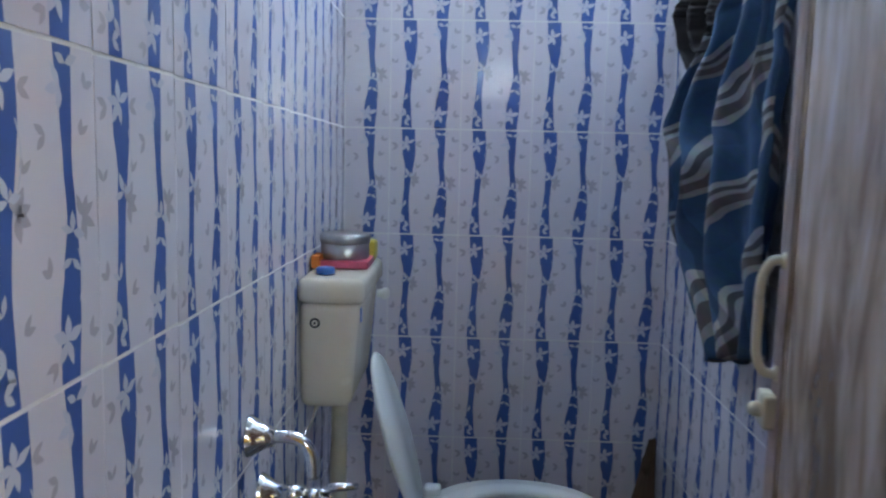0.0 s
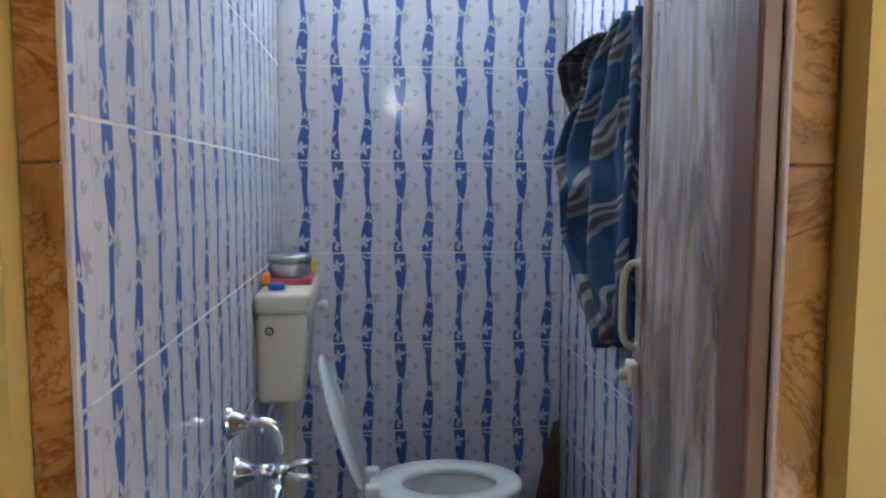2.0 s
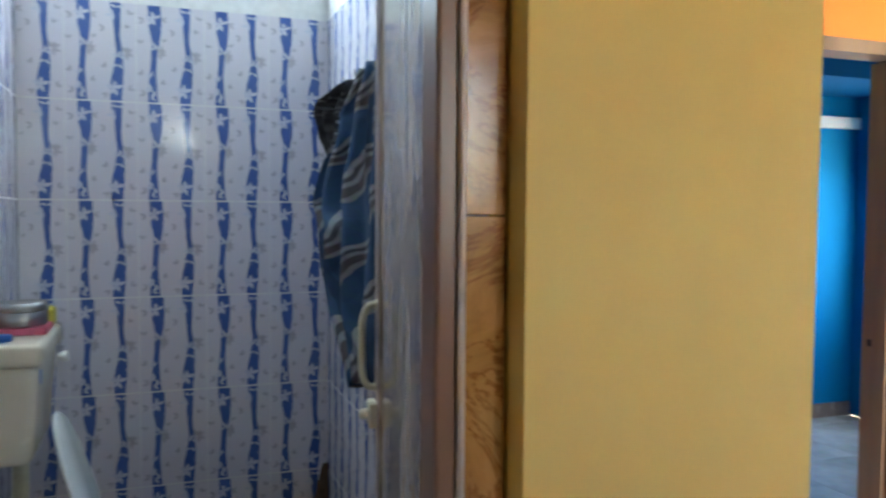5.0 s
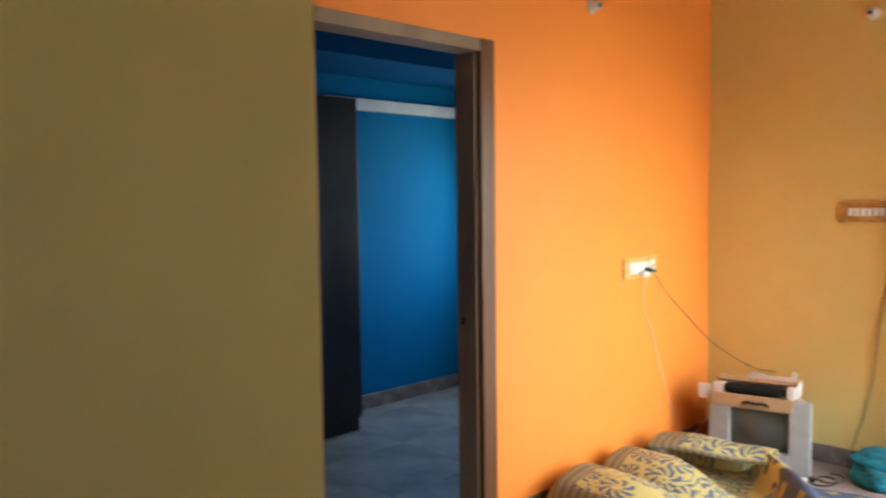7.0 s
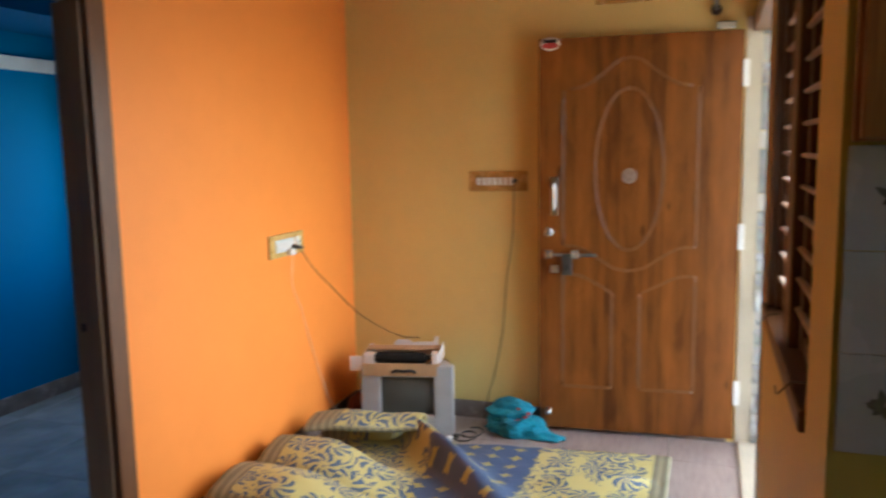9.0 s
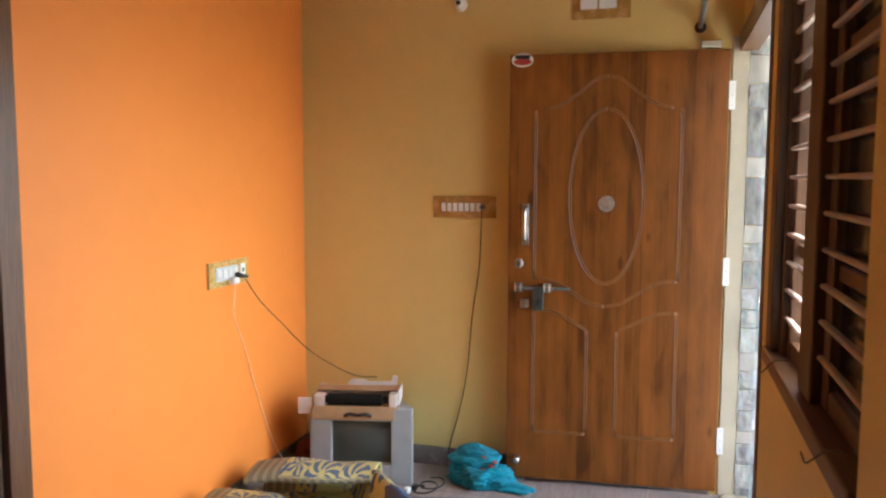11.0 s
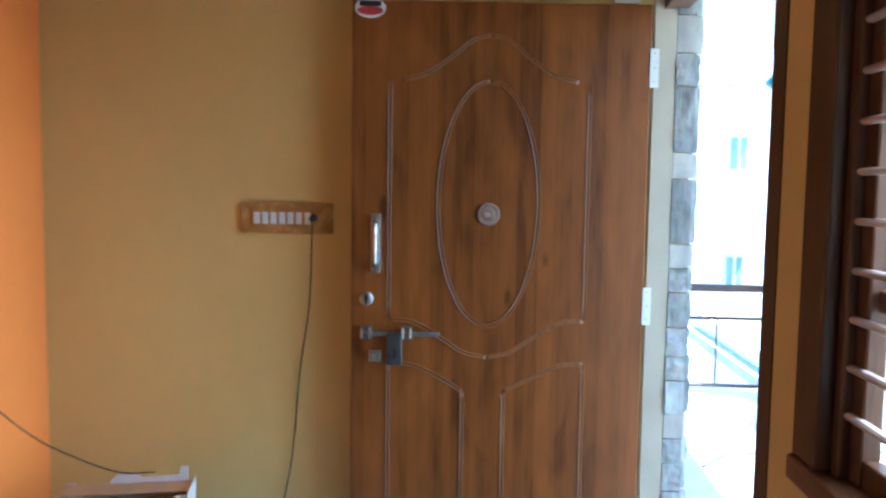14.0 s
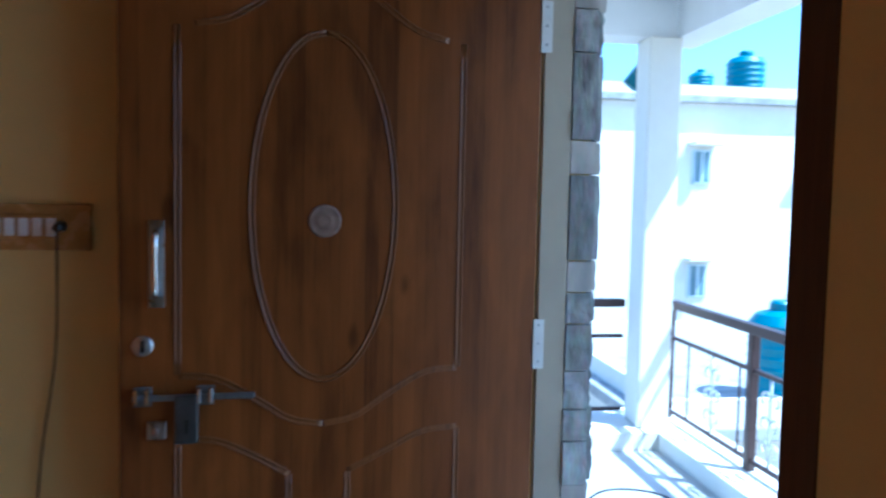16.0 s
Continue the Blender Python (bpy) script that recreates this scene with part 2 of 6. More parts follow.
def floor_mat_cloth(name):
    """Woven floor mat: yellow ground with blue scrolls and a khaki striped border."""
    m, t, b, co = shader(name)
    uv = t.nodes.new("ShaderNodeUVMap")
    wav = t.nodes.new("ShaderNodeTexNoise")
    wav.inputs["Scale"].default_value, wav.inputs["Detail"].default_value = 3.6, 1.0
    spots = t.nodes.new("ShaderNodeTexVoronoi")
    spots.inputs["Scale"].default_value, spots.inputs["Randomness"].default_value = 6.0, 0.5
    small = t.nodes.new("ShaderNodeTexNoise")
    small.inputs["Scale"].default_value, small.inputs["Detail"].default_value = 30, 1
    for n_ in (wav, spots, small):
        t.links.new(uv.outputs[0], n_.inputs["Vector"])
    bent = t.nodes.new("ShaderNodeVectorMath")
    bent.operation = "MULTIPLY_ADD"
    t.links.new(wav.outputs["Color"], bent.inputs[0])
    bent.inputs[1].default_value = (0.35, 0.35, 0.0)
    t.links.new(uv.outputs[0], bent.inputs[2])
    leafs = t.nodes.new("ShaderNodeTexVoronoi")
    leafs.inputs["Scale"].default_value = 27.0
    stretch = t.nodes.new("ShaderNodeMapping")
    stretch.inputs["Scale"].default_value = (1.0, 2.1, 1.0)
    stretch.inputs["Rotation"].default_value = (0, 0, 0.7)
    t.links.new(bent.outputs[0], stretch.inputs["Vector"])
    t.links.new(stretch.outputs[0], leafs.inputs["Vector"])
    toc = t.nodes.new("ShaderNodeVectorMath")
    toc.operation = "SUBTRACT"
    t.links.new(uv.outputs[0], toc.inputs[0])
    t.links.new(spots.outputs["Position"], toc.inputs[1])
    cs_ = t.nodes.new("ShaderNodeSeparateXYZ")
    t.links.new(toc.outputs[0], cs_.inputs[0])
    turn = calc(t, "ARCTAN2", cs_.outputs[1], cs_.outputs[0])
    dist = calc(t, "ADD", spots.outputs["Distance"], calc(t, "MULTIPLY_ADD", small.outputs[0], 0.12, -0.06))
    petals = calc(t, "GREATER_THAN", calc(t, "SINE", calc(t, "MULTIPLY_ADD", turn, 8.0, calc(t, "MULTIPLY", dist, 16.0))), -0.1)
    crown = calc(t, "MULTIPLY", calc(t, "MULTIPLY", calc(t, "GREATER_THAN", dist, 0.25), calc(t, "LESS_THAN", dist, 0.52)), petals)
    inner = calc(t, "MULTIPLY", calc(t, "LESS_THAN", dist, 0.19), calc(t, "GREATER_THAN", calc(t, "SINE", calc(t, "MULTIPLY", turn, 6.0)), -0.45))
    line = calc(t, "MULTIPLY", calc(t, "LESS_THAN", leafs.outputs["Distance"], 0.40), calc(t, "GREATER_THAN", wav.outputs[0], 0.45))
    sprig = calc(t, "MULTIPLY", line, calc(t, "GREATER_THAN", dist, 0.50))
    blue = calc(t, "MAXIMUM", calc(t, "MAXIMUM", crown, inner), sprig)
    sep = t.nodes.new("ShaderNodeSeparateXYZ")
    t.links.new(uv.outputs[0], sep.inputs[0])
    u, v = sep.outputs[0], sep.outputs[1]
    field = mix(t, blue, (0.50, 0.43, 0.165), (0.07, 0.11, 0.185))
    panel = calc(t, "MULTIPLY", calc(t, "GREATER_THAN", v, 0.74), calc(t, "LESS_THAN", v, 1.22))
    sa = calc(t, "ABSOLUTE", calc(t, "SUBTRACT", calc(t, "FRACT", calc(t, "MULTIPLY", v, 8.5)), 0.5))
    sb = calc(t, "ABSOLUTE", calc(t, "SUBTRACT", calc(t, "FRACT", calc(t, "MULTIPLY", u, 8.5)), 0.5))
    thin = calc(t, "LESS_THAN", calc(t, "MULTIPLY", sa, sb), 0.012)
    near = calc(t, "LESS_THAN", calc(t, "MAXIMUM", sa, sb), 0.26)
    st = calc(t, "MULTIPLY", thin, near)
    fieldb = mix(t, st, (0.055, 0.09, 0.18), (0.42, 0.34, 0.10))
    field = mix(t, panel, field, fieldb)
    edge = calc(t, "ADD", calc(t, "LESS_THAN", v, 0.16), calc(t, "GREATER_THAN", v, 1.78))
    stripes = calc(t, "GREATER_THAN", calc(t, "SINE", calc(t, "MULTIPLY", v, 150)), 0.2)
    edge = calc(t, "MINIMUM", calc(t, "ADD", edge, calc(t, "LESS_THAN", u, 0.10)), 1.0)
    border = mix(t, stripes, (0.165, 0.15, 0.095), (0.27, 0.245, 0.155))
    t.links.new(mix(t, edge, field, border), b.inputs["Base Color"])
    b.inputs["Roughness"].default_value = 0.55
    wv = t.nodes.new("ShaderNodeTexWave")
    wv.inputs["Scale"].default_value = 90
    t.links.new(uv.outputs[0], wv.inputs["Vector"])
    bumped(t, b, wv.outputs[1], 0.3, 0.001)
    return m


def towel_cloth(name):
    """Blue checked cotton with grey-brown bands that run across it."""
    m, t, b, co = shader(name)
    uv = t.nodes.new("ShaderNodeUVMap")
    sep = t.nodes.new("ShaderNodeSeparateXYZ")
    t.links.new(uv.outputs[0], sep.inputs[0])
    u, v = sep.outputs[0], sep.outputs[1]
    fine = t.nodes.new("ShaderNodeTexNoise")
    fine.inputs["Scale"].default_value = 40
    t.links.new(uv.outputs[0], fine.inputs["Vector"])
    warp = t.nodes.new("ShaderNodeTexNoise")
    warp.inputs["Scale"].default_value = 3.0
    t.links.new(uv.outputs[0], warp.inputs["Vector"])
    vv = calc(t, "ADD", calc(t, "SUBTRACT", v, calc(t, "MULTIPLY", u, 0.85)), calc(t, "MULTIPLY", warp.outputs[0], 0.22))
    fu = calc(t, "FRACT", calc(t, "MULTIPLY", calc(t, "SUBTRACT", u, calc(t, "MULTIPLY", warp.outputs[0], 0.2)), 3.1))
    fv = calc(t, "FRACT", calc(t, "MULTIPLY", vv, 3.4))
    bandv = ramp(t, fv, [(0.0, (0.028, 0.070, 0.145)), (0.40, (0.30, 0.29, 0.30)), (0.47, (0.07, 0.065, 0.075)), (0.53, (0.27, 0.26, 0.27)), (0.59, (0.10, 0.08, 0.08)), (0.70, (0.24, 0.22, 0.22)), (0.77, (0.024, 0.058, 0.125))])
    bandv.color_ramp.interpolation = "CONSTANT"
    bandu = ramp(t, fu, [(0.0, (0.9, 0.95, 1.0)), (0.42, (0.5, 0.5, 0.55)), (0.55, (1.1, 1.05, 1.0)), (0.60, (0.9, 0.95, 1.0))])
    bandu.color_ramp.interpolation = "CONSTANT"
    c = mix(t, 0.85, bandv.outputs[0], bandu.outputs[0], "MULTIPLY")
    t.links.new(mix(t, 0.3, c, fine.outputs[1], "OVERLAY"), b.inputs["Base Color"])
    b.inputs["Roughness"].default_value = 0.9
    bumped(t, b, fine.outputs[0], 0.3, 0.002)
    return m


M = {}
M["yellow"] = wall_paint("yellow_wall_paint", (0.70, 0.517, 0.178))
M["orange"] = wall_paint("orange_wall_paint", (0.85, 0.264, 0.045), 0.5)
M["blue"] = wall_paint("blue_wall_paint", (0.004, 0.155, 0.36), 0.7, 0.08)
# wall blue darkened for the loft: the shade up there is put into its colour
M["navy"] = wall_paint("shaded_blue_loft_paint", (0.004, 0.09, 0.25), 0.7, 0.08)
M["white"] = wall_paint("white_ceiling_paint", (0.80, 0.79, 0.76), 0.7)
M["outer"] = wall_paint("cream_outer_paint", (0.78, 0.74, 0.64), 0.7)
M["white_band"] = plain("white_paint", (0.62, 0.68, 0.70), 0.5)
M["tile_white"] = plain("white_glazed_tile", (0.72, 0.695, 0.765), 0.11, 0, 0.02, 3, 0.02, 30, 0.0006, 0.5, 0.025)
M["tile_blue"] = plain("blue_glazed_print", (0.075, 0.138, 0.41), 0.11, 0, 0.05, 8, 0.02, 30, 0.0006)
M["tile_leaf"] = plain("pale_leaf_print", (0.60, 0.62, 0.72), 0.13, 0, 0.03, 8, 0)
M["tile_grey"] = plain("grey_leaf_print", (0.50, 0.48, 0.55), 0.13, 0, 0.05, 8, 0)
M["grout"] = plain("white_grout", (0.80, 0.80, 0.80), 0.85, 0, 0.06, 20)
M["marble"] = marble_brown("brown_marble_tile")
M["pvc"] = pvc_streak("grey_streaked_pvc")
M["pvc_frame"] = plain("pink_brown_pvc", (0.19, 0.098, 0.068), 0.3, 0, 0.1, 5, 0.05, 60, 0.0005, 0.5, 0, (1, 1, 0.1))
M["pvc_edge"] = plain("pale_pvc_edge", (0.52, 0.44, 0.44), 0.3, 0, 0.06, 5, 0.03)
M["ivory"] = plain("ivory_plastic", (0.70, 0.66, 0.52), 0.28, 0, 0.03, 9, 0.02)
M["ceramic"] = plain("white_ceramic", (0.74, 0.74, 0.72), 0.09, 0, 0.02, 4, 0.02, 20, 0.0008)
M["cistern"] = plain("cream_plastic_cistern", (0.70, 0.62, 0.49), 0.22, 0, 0.03, 4, 0.02, 20, 0.0006)
M["seat"] = plain("white_plastic_seat", (0.74, 0.76, 0.75), 0.2, 0, 0.02, 4, 0.01)
M["chrome"] = plain("chrome", (0.75, 0.76, 0.78), 0.1, 1.0, 0.03, 20, 0.0)
M["steel"] = plain("brushed_steel", (0.55, 0.55, 0.55), 0.32, 1.0, 0.06, 40, 0.05)
M["tin"] = plain("dull_tin", (0.46, 0.45, 0.44), 0.35, 1.0, 0.08, 30, 0.05)
M["grey_iron"] = plain("grey_iron", (0.22, 0.23, 0.24), 0.45, 0.8, 0.1, 40, 0.1)
M["teak"] = laminate("teak_laminate", (0.240, 0.081, 0.0145), (0.082, 0.0245, 0.0055))
# moulding wood, toned close to the leaf's teak
M["teak_line"] = wood("teak_moulding_edge", (0.22, 0.086, 0.019), (0.12, 0.042, 0.010), 0.33, "z")
M["brown_wood"] = wood("brown_painted_wood", (0.115, 0.05, 0.021), (0.05, 0.022, 0.009), 0.42, "z")
M["sill_wood"] = wood("brown_sill_wood", (0.16, 0.072, 0.030), (0.08, 0.033, 0.013), 0.38, "x")
M["dark_frame"] = wood("dark_brown_door_frame", (0.18, 0.074, 0.028), (0.07, 0.027, 0.011), 0.34, "z")
M["frame_edge"] = plain("bare_worn_wood", (0.26, 0.18, 0.12), 0.45, 0, 0.15, 8, 0.1, 60, 0.0006, 0.5, 0, (1, 1, 0.1))
M["cream_frame"] = plain("cream_enamel", (0.52, 0.46, 0.35), 0.35, 0, 0.05, 5, 0.1, 50)
M["dark_ward"] = plain("dark_wardrobe_laminate", (0.022, 0.016, 0.016), 0.38, 0, 0.15, 7, 0.03)
M["grey_floor"] = plain("grey_stone_floor", (0.34, 0.36, 0.37), 0.22, 0, 0.16, 2.6, 0.05, 25, 0.001, 0.5, 0.03)
M["pink_floor"] = wood("pinkish_wood_look_tile", (0.40, 0.33, 0.30), (0.25, 0.19, 0.17), 0.28, "x")
M["skirting"] = plain("grey_brown_skirting_tile", (0.22, 0.18, 0.16), 0.25, 0, 0.12, 9, 0.04, 40, 0.001, 0.5, 0.08)
M["cement"] = plain("cement_floor", (0.55, 0.55, 0.52), 0.6, 0, 0.08, 3, 0.15)
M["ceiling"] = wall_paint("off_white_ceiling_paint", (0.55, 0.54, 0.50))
M["balcony_floor"] = plain("pale_cement_balcony_floor", (0.5, 0.5, 0.48), 0.6, 0, 0.1, 3, 0.15)
M["bath_floor"] = plain("dark_wet_floor_tile", (0.13, 0.12, 0.11), 0.35, 0, 0.12, 5, 0.1)
M["white_plastic"] = plain("white_plastic", (0.78, 0.77, 0.74), 0.3, 0, 0.03, 9, 0.01)
M["board_tape"] = plain("varnished_board", (0.45, 0.25, 0.07), 0.25, 0, 0.12, 22, 0.05)
M["board_yellow"] = plain("speckled_yellow_board", (0.62, 0.40, 0.13), 0.3, 0, 0.12, 60, 0.05)
M["dark_iron"] = plain("dark_grey_iron", (0.10, 0.10, 0.095), 0.42, 0.7, 0.1, 30, 0.05)
M["black"] = plain("black_plastic", (0.015, 0.015, 0.016), 0.4, 0, 0.1, 20, 0.05)
M["roller"] = plain("matt_black_rubber", (0.008, 0.008, 0.008), 0.8, 0, 0.1, 20, 0.1, 60, 0.001, 0.2)
M["cable"] = plain("dark_cable", (0.022, 0.011, 0.007), 0.75, 0, 0.1, 30, 0)
M["white_cable"] = plain("pale_cable", (0.85, 0.60, 0.45), 0.5, 0, 0.1, 30, 0)
M["silver"] = plain("silver_grey_plastic", (0.36, 0.37, 0.38), 0.35, 0.1, 0.05, 12, 0.05)
M["screen"] = plain("grey_tube_glass", (0.085, 0.09, 0.08), 0.1, 0, 0.03, 4, 0)
M["card"] = plain("brown_cardboard", (0.45, 0.29, 0.15), 0.8, 0, 0.08, 14, 0.2)
M["card_white"] = plain("pinkish_white_card", (0.64, 0.58, 0.54), 0.7, 0, 0.05, 14, 0.1)
M["mat"] = floor_mat_cloth("blue_and_yellow_floor_mat")
M["towel"] = towel_cloth("blue_checked_towel")
M["turquoise"] = plain("turquoise_cotton", (0.012, 0.21, 0.29), 0.85, 0, 0.2, 14, 0.4, 200, 0.002)
M["red_print"] = plain("red_cotton_print", (0.45, 0.05, 0.05), 0.85, 0, 0.15, 20, 0.3)
M["rag"] = plain("dark_rust_cotton", (0.13, 0.028, 0.015), 0.9, 0, 0.2, 18, 0.4)
M["dark_cloth"] = plain("dark_brown_cloth", (0.035, 0.028, 0.03), 0.9, 0, 0.2, 14, 0.4, 150, 0.002)
M["stone"] = plain("grey_split_stone", (0.40, 0.40, 0.39), 0.8, 0, 0.25, 24, 0.8, 60, 0.006, 0.4, 0.35, (1, 1, 0.35))
M["stone_pale"] = plain("pale_sandstone", (0.50, 0.47, 0.43), 0.7, 0, 0.12, 18, 0.3, 50, 0.003, 0.4, 0.12, (1, 1, 0.35))
M["bar"] = plain("pale_brown_window_bar", (0.52, 0.41, 0.36), 0.4, 0.1, 0.08, 30, 0.1)
M["dark_glass"] = plain("dark_green_grey_glass", (0.03, 0.034, 0.03), 0.12, 0, 0.15, 5, 0)
M["boss"] = plain("pale_brown_clear_boss", (0.25, 0.17, 0.13), 0.15, 0, 0.1, 40, 0.1)
M["rail"] = plain("dark_brown_iron", (0.06, 0.035, 0.03), 0.4, 0.3, 0.1, 20, 0.1)
M["scroll"] = plain("silver_painted_scroll", (0.62, 0.63, 0.65), 0.4, 0.6, 0.06, 20, 0.05)
M["tank"] = plain("dark_blue_tank_plastic", (0.035, 0.17, 0.22), 0.4, 0, 0.08, 5, 0.05)
M["roof"] = plain("weathered_roof_cement", (0.40, 0.39, 0.36), 0.85, 0, 0.15, 3, 0.3)
M["earth"] = plain("dusty_ground", (0.30, 0.25, 0.19), 0.95, 0, 0.2, 1.2, 0.4, 20, 0.01)
M["dark_pane"] = plain("dark_window_pane", (0.17, 0.25, 0.28), 0.1, 0, 0.1, 3, 0)
M["yellow_plastic"] = plain("yellow_plastic", (0.60, 0.50, 0.06), 0.35, 0, 0.05, 12, 0.02)
M["pink_pack"] = plain("pink_packet", (0.55, 0.10, 0.16), 0.35, 0, 0.1, 25, 0.05)
M["cap_blue"] = plain("blue_cap", (0.02, 0.12, 0.42), 0.3, 0, 0.05, 12, 0.02)
M["pipe"] = plain("cream_pipe", (0.55, 0.50, 0.36), 0.4, 0, 0.06, 12, 0.03)
M["broom"] = plain("brown_broom_fibre", (0.11, 0.062, 0.036), 0.85, 0, 0.2, 30, 0.6, 90, 0.004, 0.4, 0, (1, 1, 0.1))
M["kitchen_tile"] = plain("pale_grey_kitchen_tile", (0.46, 0.47, 0.46), 0.25, 0, 0.05, 6, 0.02, 30, 0.001, 0.5, 0.03)
M["flower"] = plain("dark_green_flower_print", (0.12, 0.13, 0.10), 0.3, 0, 0.2, 40, 0)
M["olive"] = wall_paint("olive_yellow_paint", (0.42, 0.33, 0.07))
M["cup_wood"] = wood("orange_brown_cupboard_wood", (0.42, 0.19, 0.06), (0.22, 0.08, 0.025), 0.3, "z")
M["cup_glass"] = plain("green_tinted_cupboard_glass", (0.16, 0.20, 0.12), 0.1, 0, 0.25, 7, 0)

# ---- building helpers ----


def part(name, bm, material, parent=None, label="", smooth=False):
    """Links a bmesh as one mesh object under a thing or a part."""
    me = bpy.data.meshes.new(name)
    bmesh.ops.recalc_face_normals(bm, faces=bm.faces)
    bm.to_mesh(me)
    bm.free()
    mats = material if isinstance(material, (list, tuple)) else [material]
    for m in mats:
        me.materials.append(m)
    if smooth:
        me.shade_smooth()
    ob = new(name, me)
    if parent is not None:
        ob.parent = parent
        ob.matrix_parent_inverse = parent.matrix_basis.inverted() if parent.parent is None else Matrix.Identity(4)
    if label:
        ob["label"] = label
    return ob


def thing(name, at, label, category, group="", kind=""):
    ob = new(name)
    ob.empty_display_size = 0.05
    ob.matrix_basis = Matrix.Translation(at)
    return tagged(ob, label, category, group, kind)


def box(x0, x1, y0, y1, z0, z1, bevel=0.0, seg=2, bm=None):
    own = bmesh.new()
    bmesh.ops.create_cube(own, size=1.0)
    for v in own.verts:
        v.co = Vector(((x0 + x1) / 2 + v.co.x * (x1 - x0), (y0 + y1) / 2 + v.co.y * (y1 - y0), (z0 + z1) / 2 + v.co.z * (z1 - z0)))
    if bevel:
        bmesh.ops.bevel(own, geom=own.edges[:], offset=bevel, segments=seg, affect="EDGES", profile=0.5)
    if bm is None:
        return own
    me = bpy.data.meshes.new("tmp")
    own.to_mesh(me)
    own.free()
    bm.from_mesh(me)
    bpy.data.meshes.remove(me)
    return bm


def lathe(profile, axis="z", at=(0, 0, 0), seg=24):
    """Turned body from (radius, height) pairs."""
    bm = bmesh.new()
    rings = []
    for r, h in profile:
        ring = []
        for i in range(seg):
            a = 2 * math.pi * i / seg
            p = Vector((r * math.cos(a), r * math.sin(a), h))
            if axis == "x":
                p = Vector((p.z, p.x, p.y))
            elif axis == "y":
                p = Vector((p.x, p.z, p.y))
            ring.append(bm.verts.new(p + Vector(at)))
        rings.append(ring)
    for a, b in zip(rings, rings[1:]):
        for i in range(seg):
            bm.faces.new((a[i], a[(i + 1) % seg], b[(i + 1) % seg], b[i]))
    bm.faces.new(rings[0])
    bm.faces.new(rings[-1])
    return bm


def smooth_line(points, n=6):
    """Catmull-Rom points along a line."""
    p = [Vector(q) for q in points]
    p = [2 * p[0] - p[1]] + p + [2 * p[-1] - p[-2]]
    out = []
    for i in range(1, len(p) - 2):
        for k in range(n):
            t = k / n
            a, b, c, d = p[i - 1], p[i], p[i + 1], p[i + 2]
            out.append(0.5 * ((2 * b) + (c - a) * t + (2 * a - 5 * b + 4 * c - d) * t * t + (3 * b - a - 3 * c + d) * t ** 3))
    out.append(p[-2])
    return out


def tube(points, radius, seg=8, bm=None):
    """Round rod along points; radius may be a list."""
    own = bm if bm is not None else bmesh.new()
    pts = [Vector(q) for q in points]
    rad = radius if isinstance(radius, (list, tuple)) else [radius] * len(pts)
    rings = []
    up = None
    for i, p in enumerate(pts):
        d = (pts[min(i + 1, len(pts) - 1)] - pts[max(i - 1, 0)]).normalized()
        if up is None:
            up = d.orthogonal().normalized()
        up = (up - d * up.dot(d)).normalized()
        side = d.cross(up)
        rings.append([own.verts.new(p + rad[i] * (math.cos(2 * math.pi * k / seg) * up + math.sin(2 * math.pi * k / seg) * side)) for k in range(seg)])
    for a, b in zip(rings, rings[1:]):
        for i in range(seg):
            own.faces.new((a[i], a[(i + 1) % seg], b[(i + 1) % seg], b[i]))
    own.faces.new(rings[0])
    own.faces.new(rings[-1])
    return own


def slab_wall(name, axis, c0, c1, a0, a1, z0, z1, holes, mats, label, parts=None):
    """A wall with thickness and openings cut through. axis: the way it runs ('x' or 'y'); c0..c1: its thickness; a0..a1: its length.
    holes: (a0, a1, z0, z1). mats: material of the low face, the high face and the reveals."""
    av = sorted({a0, a1, *[h for hole in holes for h in hole[:2]]})
    zv = sorted({z0, z1, *[h for hole in holes for h in hole[2:]]})
    solid = {}
    for i in range(len(av) - 1):
        for k in range(len(zv) - 1):
            am, zm = (av[i] + av[i + 1]) / 2, (zv[k] + zv[k + 1]) / 2
            solid[i, k] = not any(h[0] < am < h[1] and h[2] < zm < h[3] for h in holes)
    bm = bmesh.new()

    def vert(a, c, z):
        return bm.verts.new((a, c, z) if axis == "x" else (c, a, z))

    def quad(pts, mi):
        f = bm.faces.new([vert(*p) for p in pts])
        f.material_index = mi
    for (i, k), s in solid.items():
        if not s:
            continue
        p, q, r, u = av[i], av[i + 1], zv[k], zv[k + 1]
        quad([(p, c0, r), (q, c0, r), (q, c0, u), (p, c0, u)], 0)
        quad([(p, c1, r), (q, c1, r), (q, c1, u), (p, c1, u)], 1)
        if not solid.get((i - 1, k)):
            quad([(p, c0, r), (p, c1, r), (p, c1, u), (p, c0, u)], 2)
        if not solid.get((i + 1, k)):
            quad([(q, c0, r), (q, c1, r), (q, c1, u), (q, c0, u)], 2)
        if not solid.get((i, k - 1)):
            quad([(p, c0, r), (q, c0, r), (q, c1, r), (p, c1, r)], 2)
        if not solid.get((i, k + 1)):
            quad([(p, c0, u), (q, c0, u), (q, c1, u), (p, c1, u)], 2)
    bmesh.ops.remove_doubles(bm, verts=bm.verts, dist=0.0005)
    return tagged(part(name, bm, mats), label, "wall", kind="structure")


def flat(name, x0, x1, y0, y1, z0, z1, material, label, category):
    return tagged(part(name, box(x0, x1, y0, y1, z0, z1), material), label, category, kind="structure")


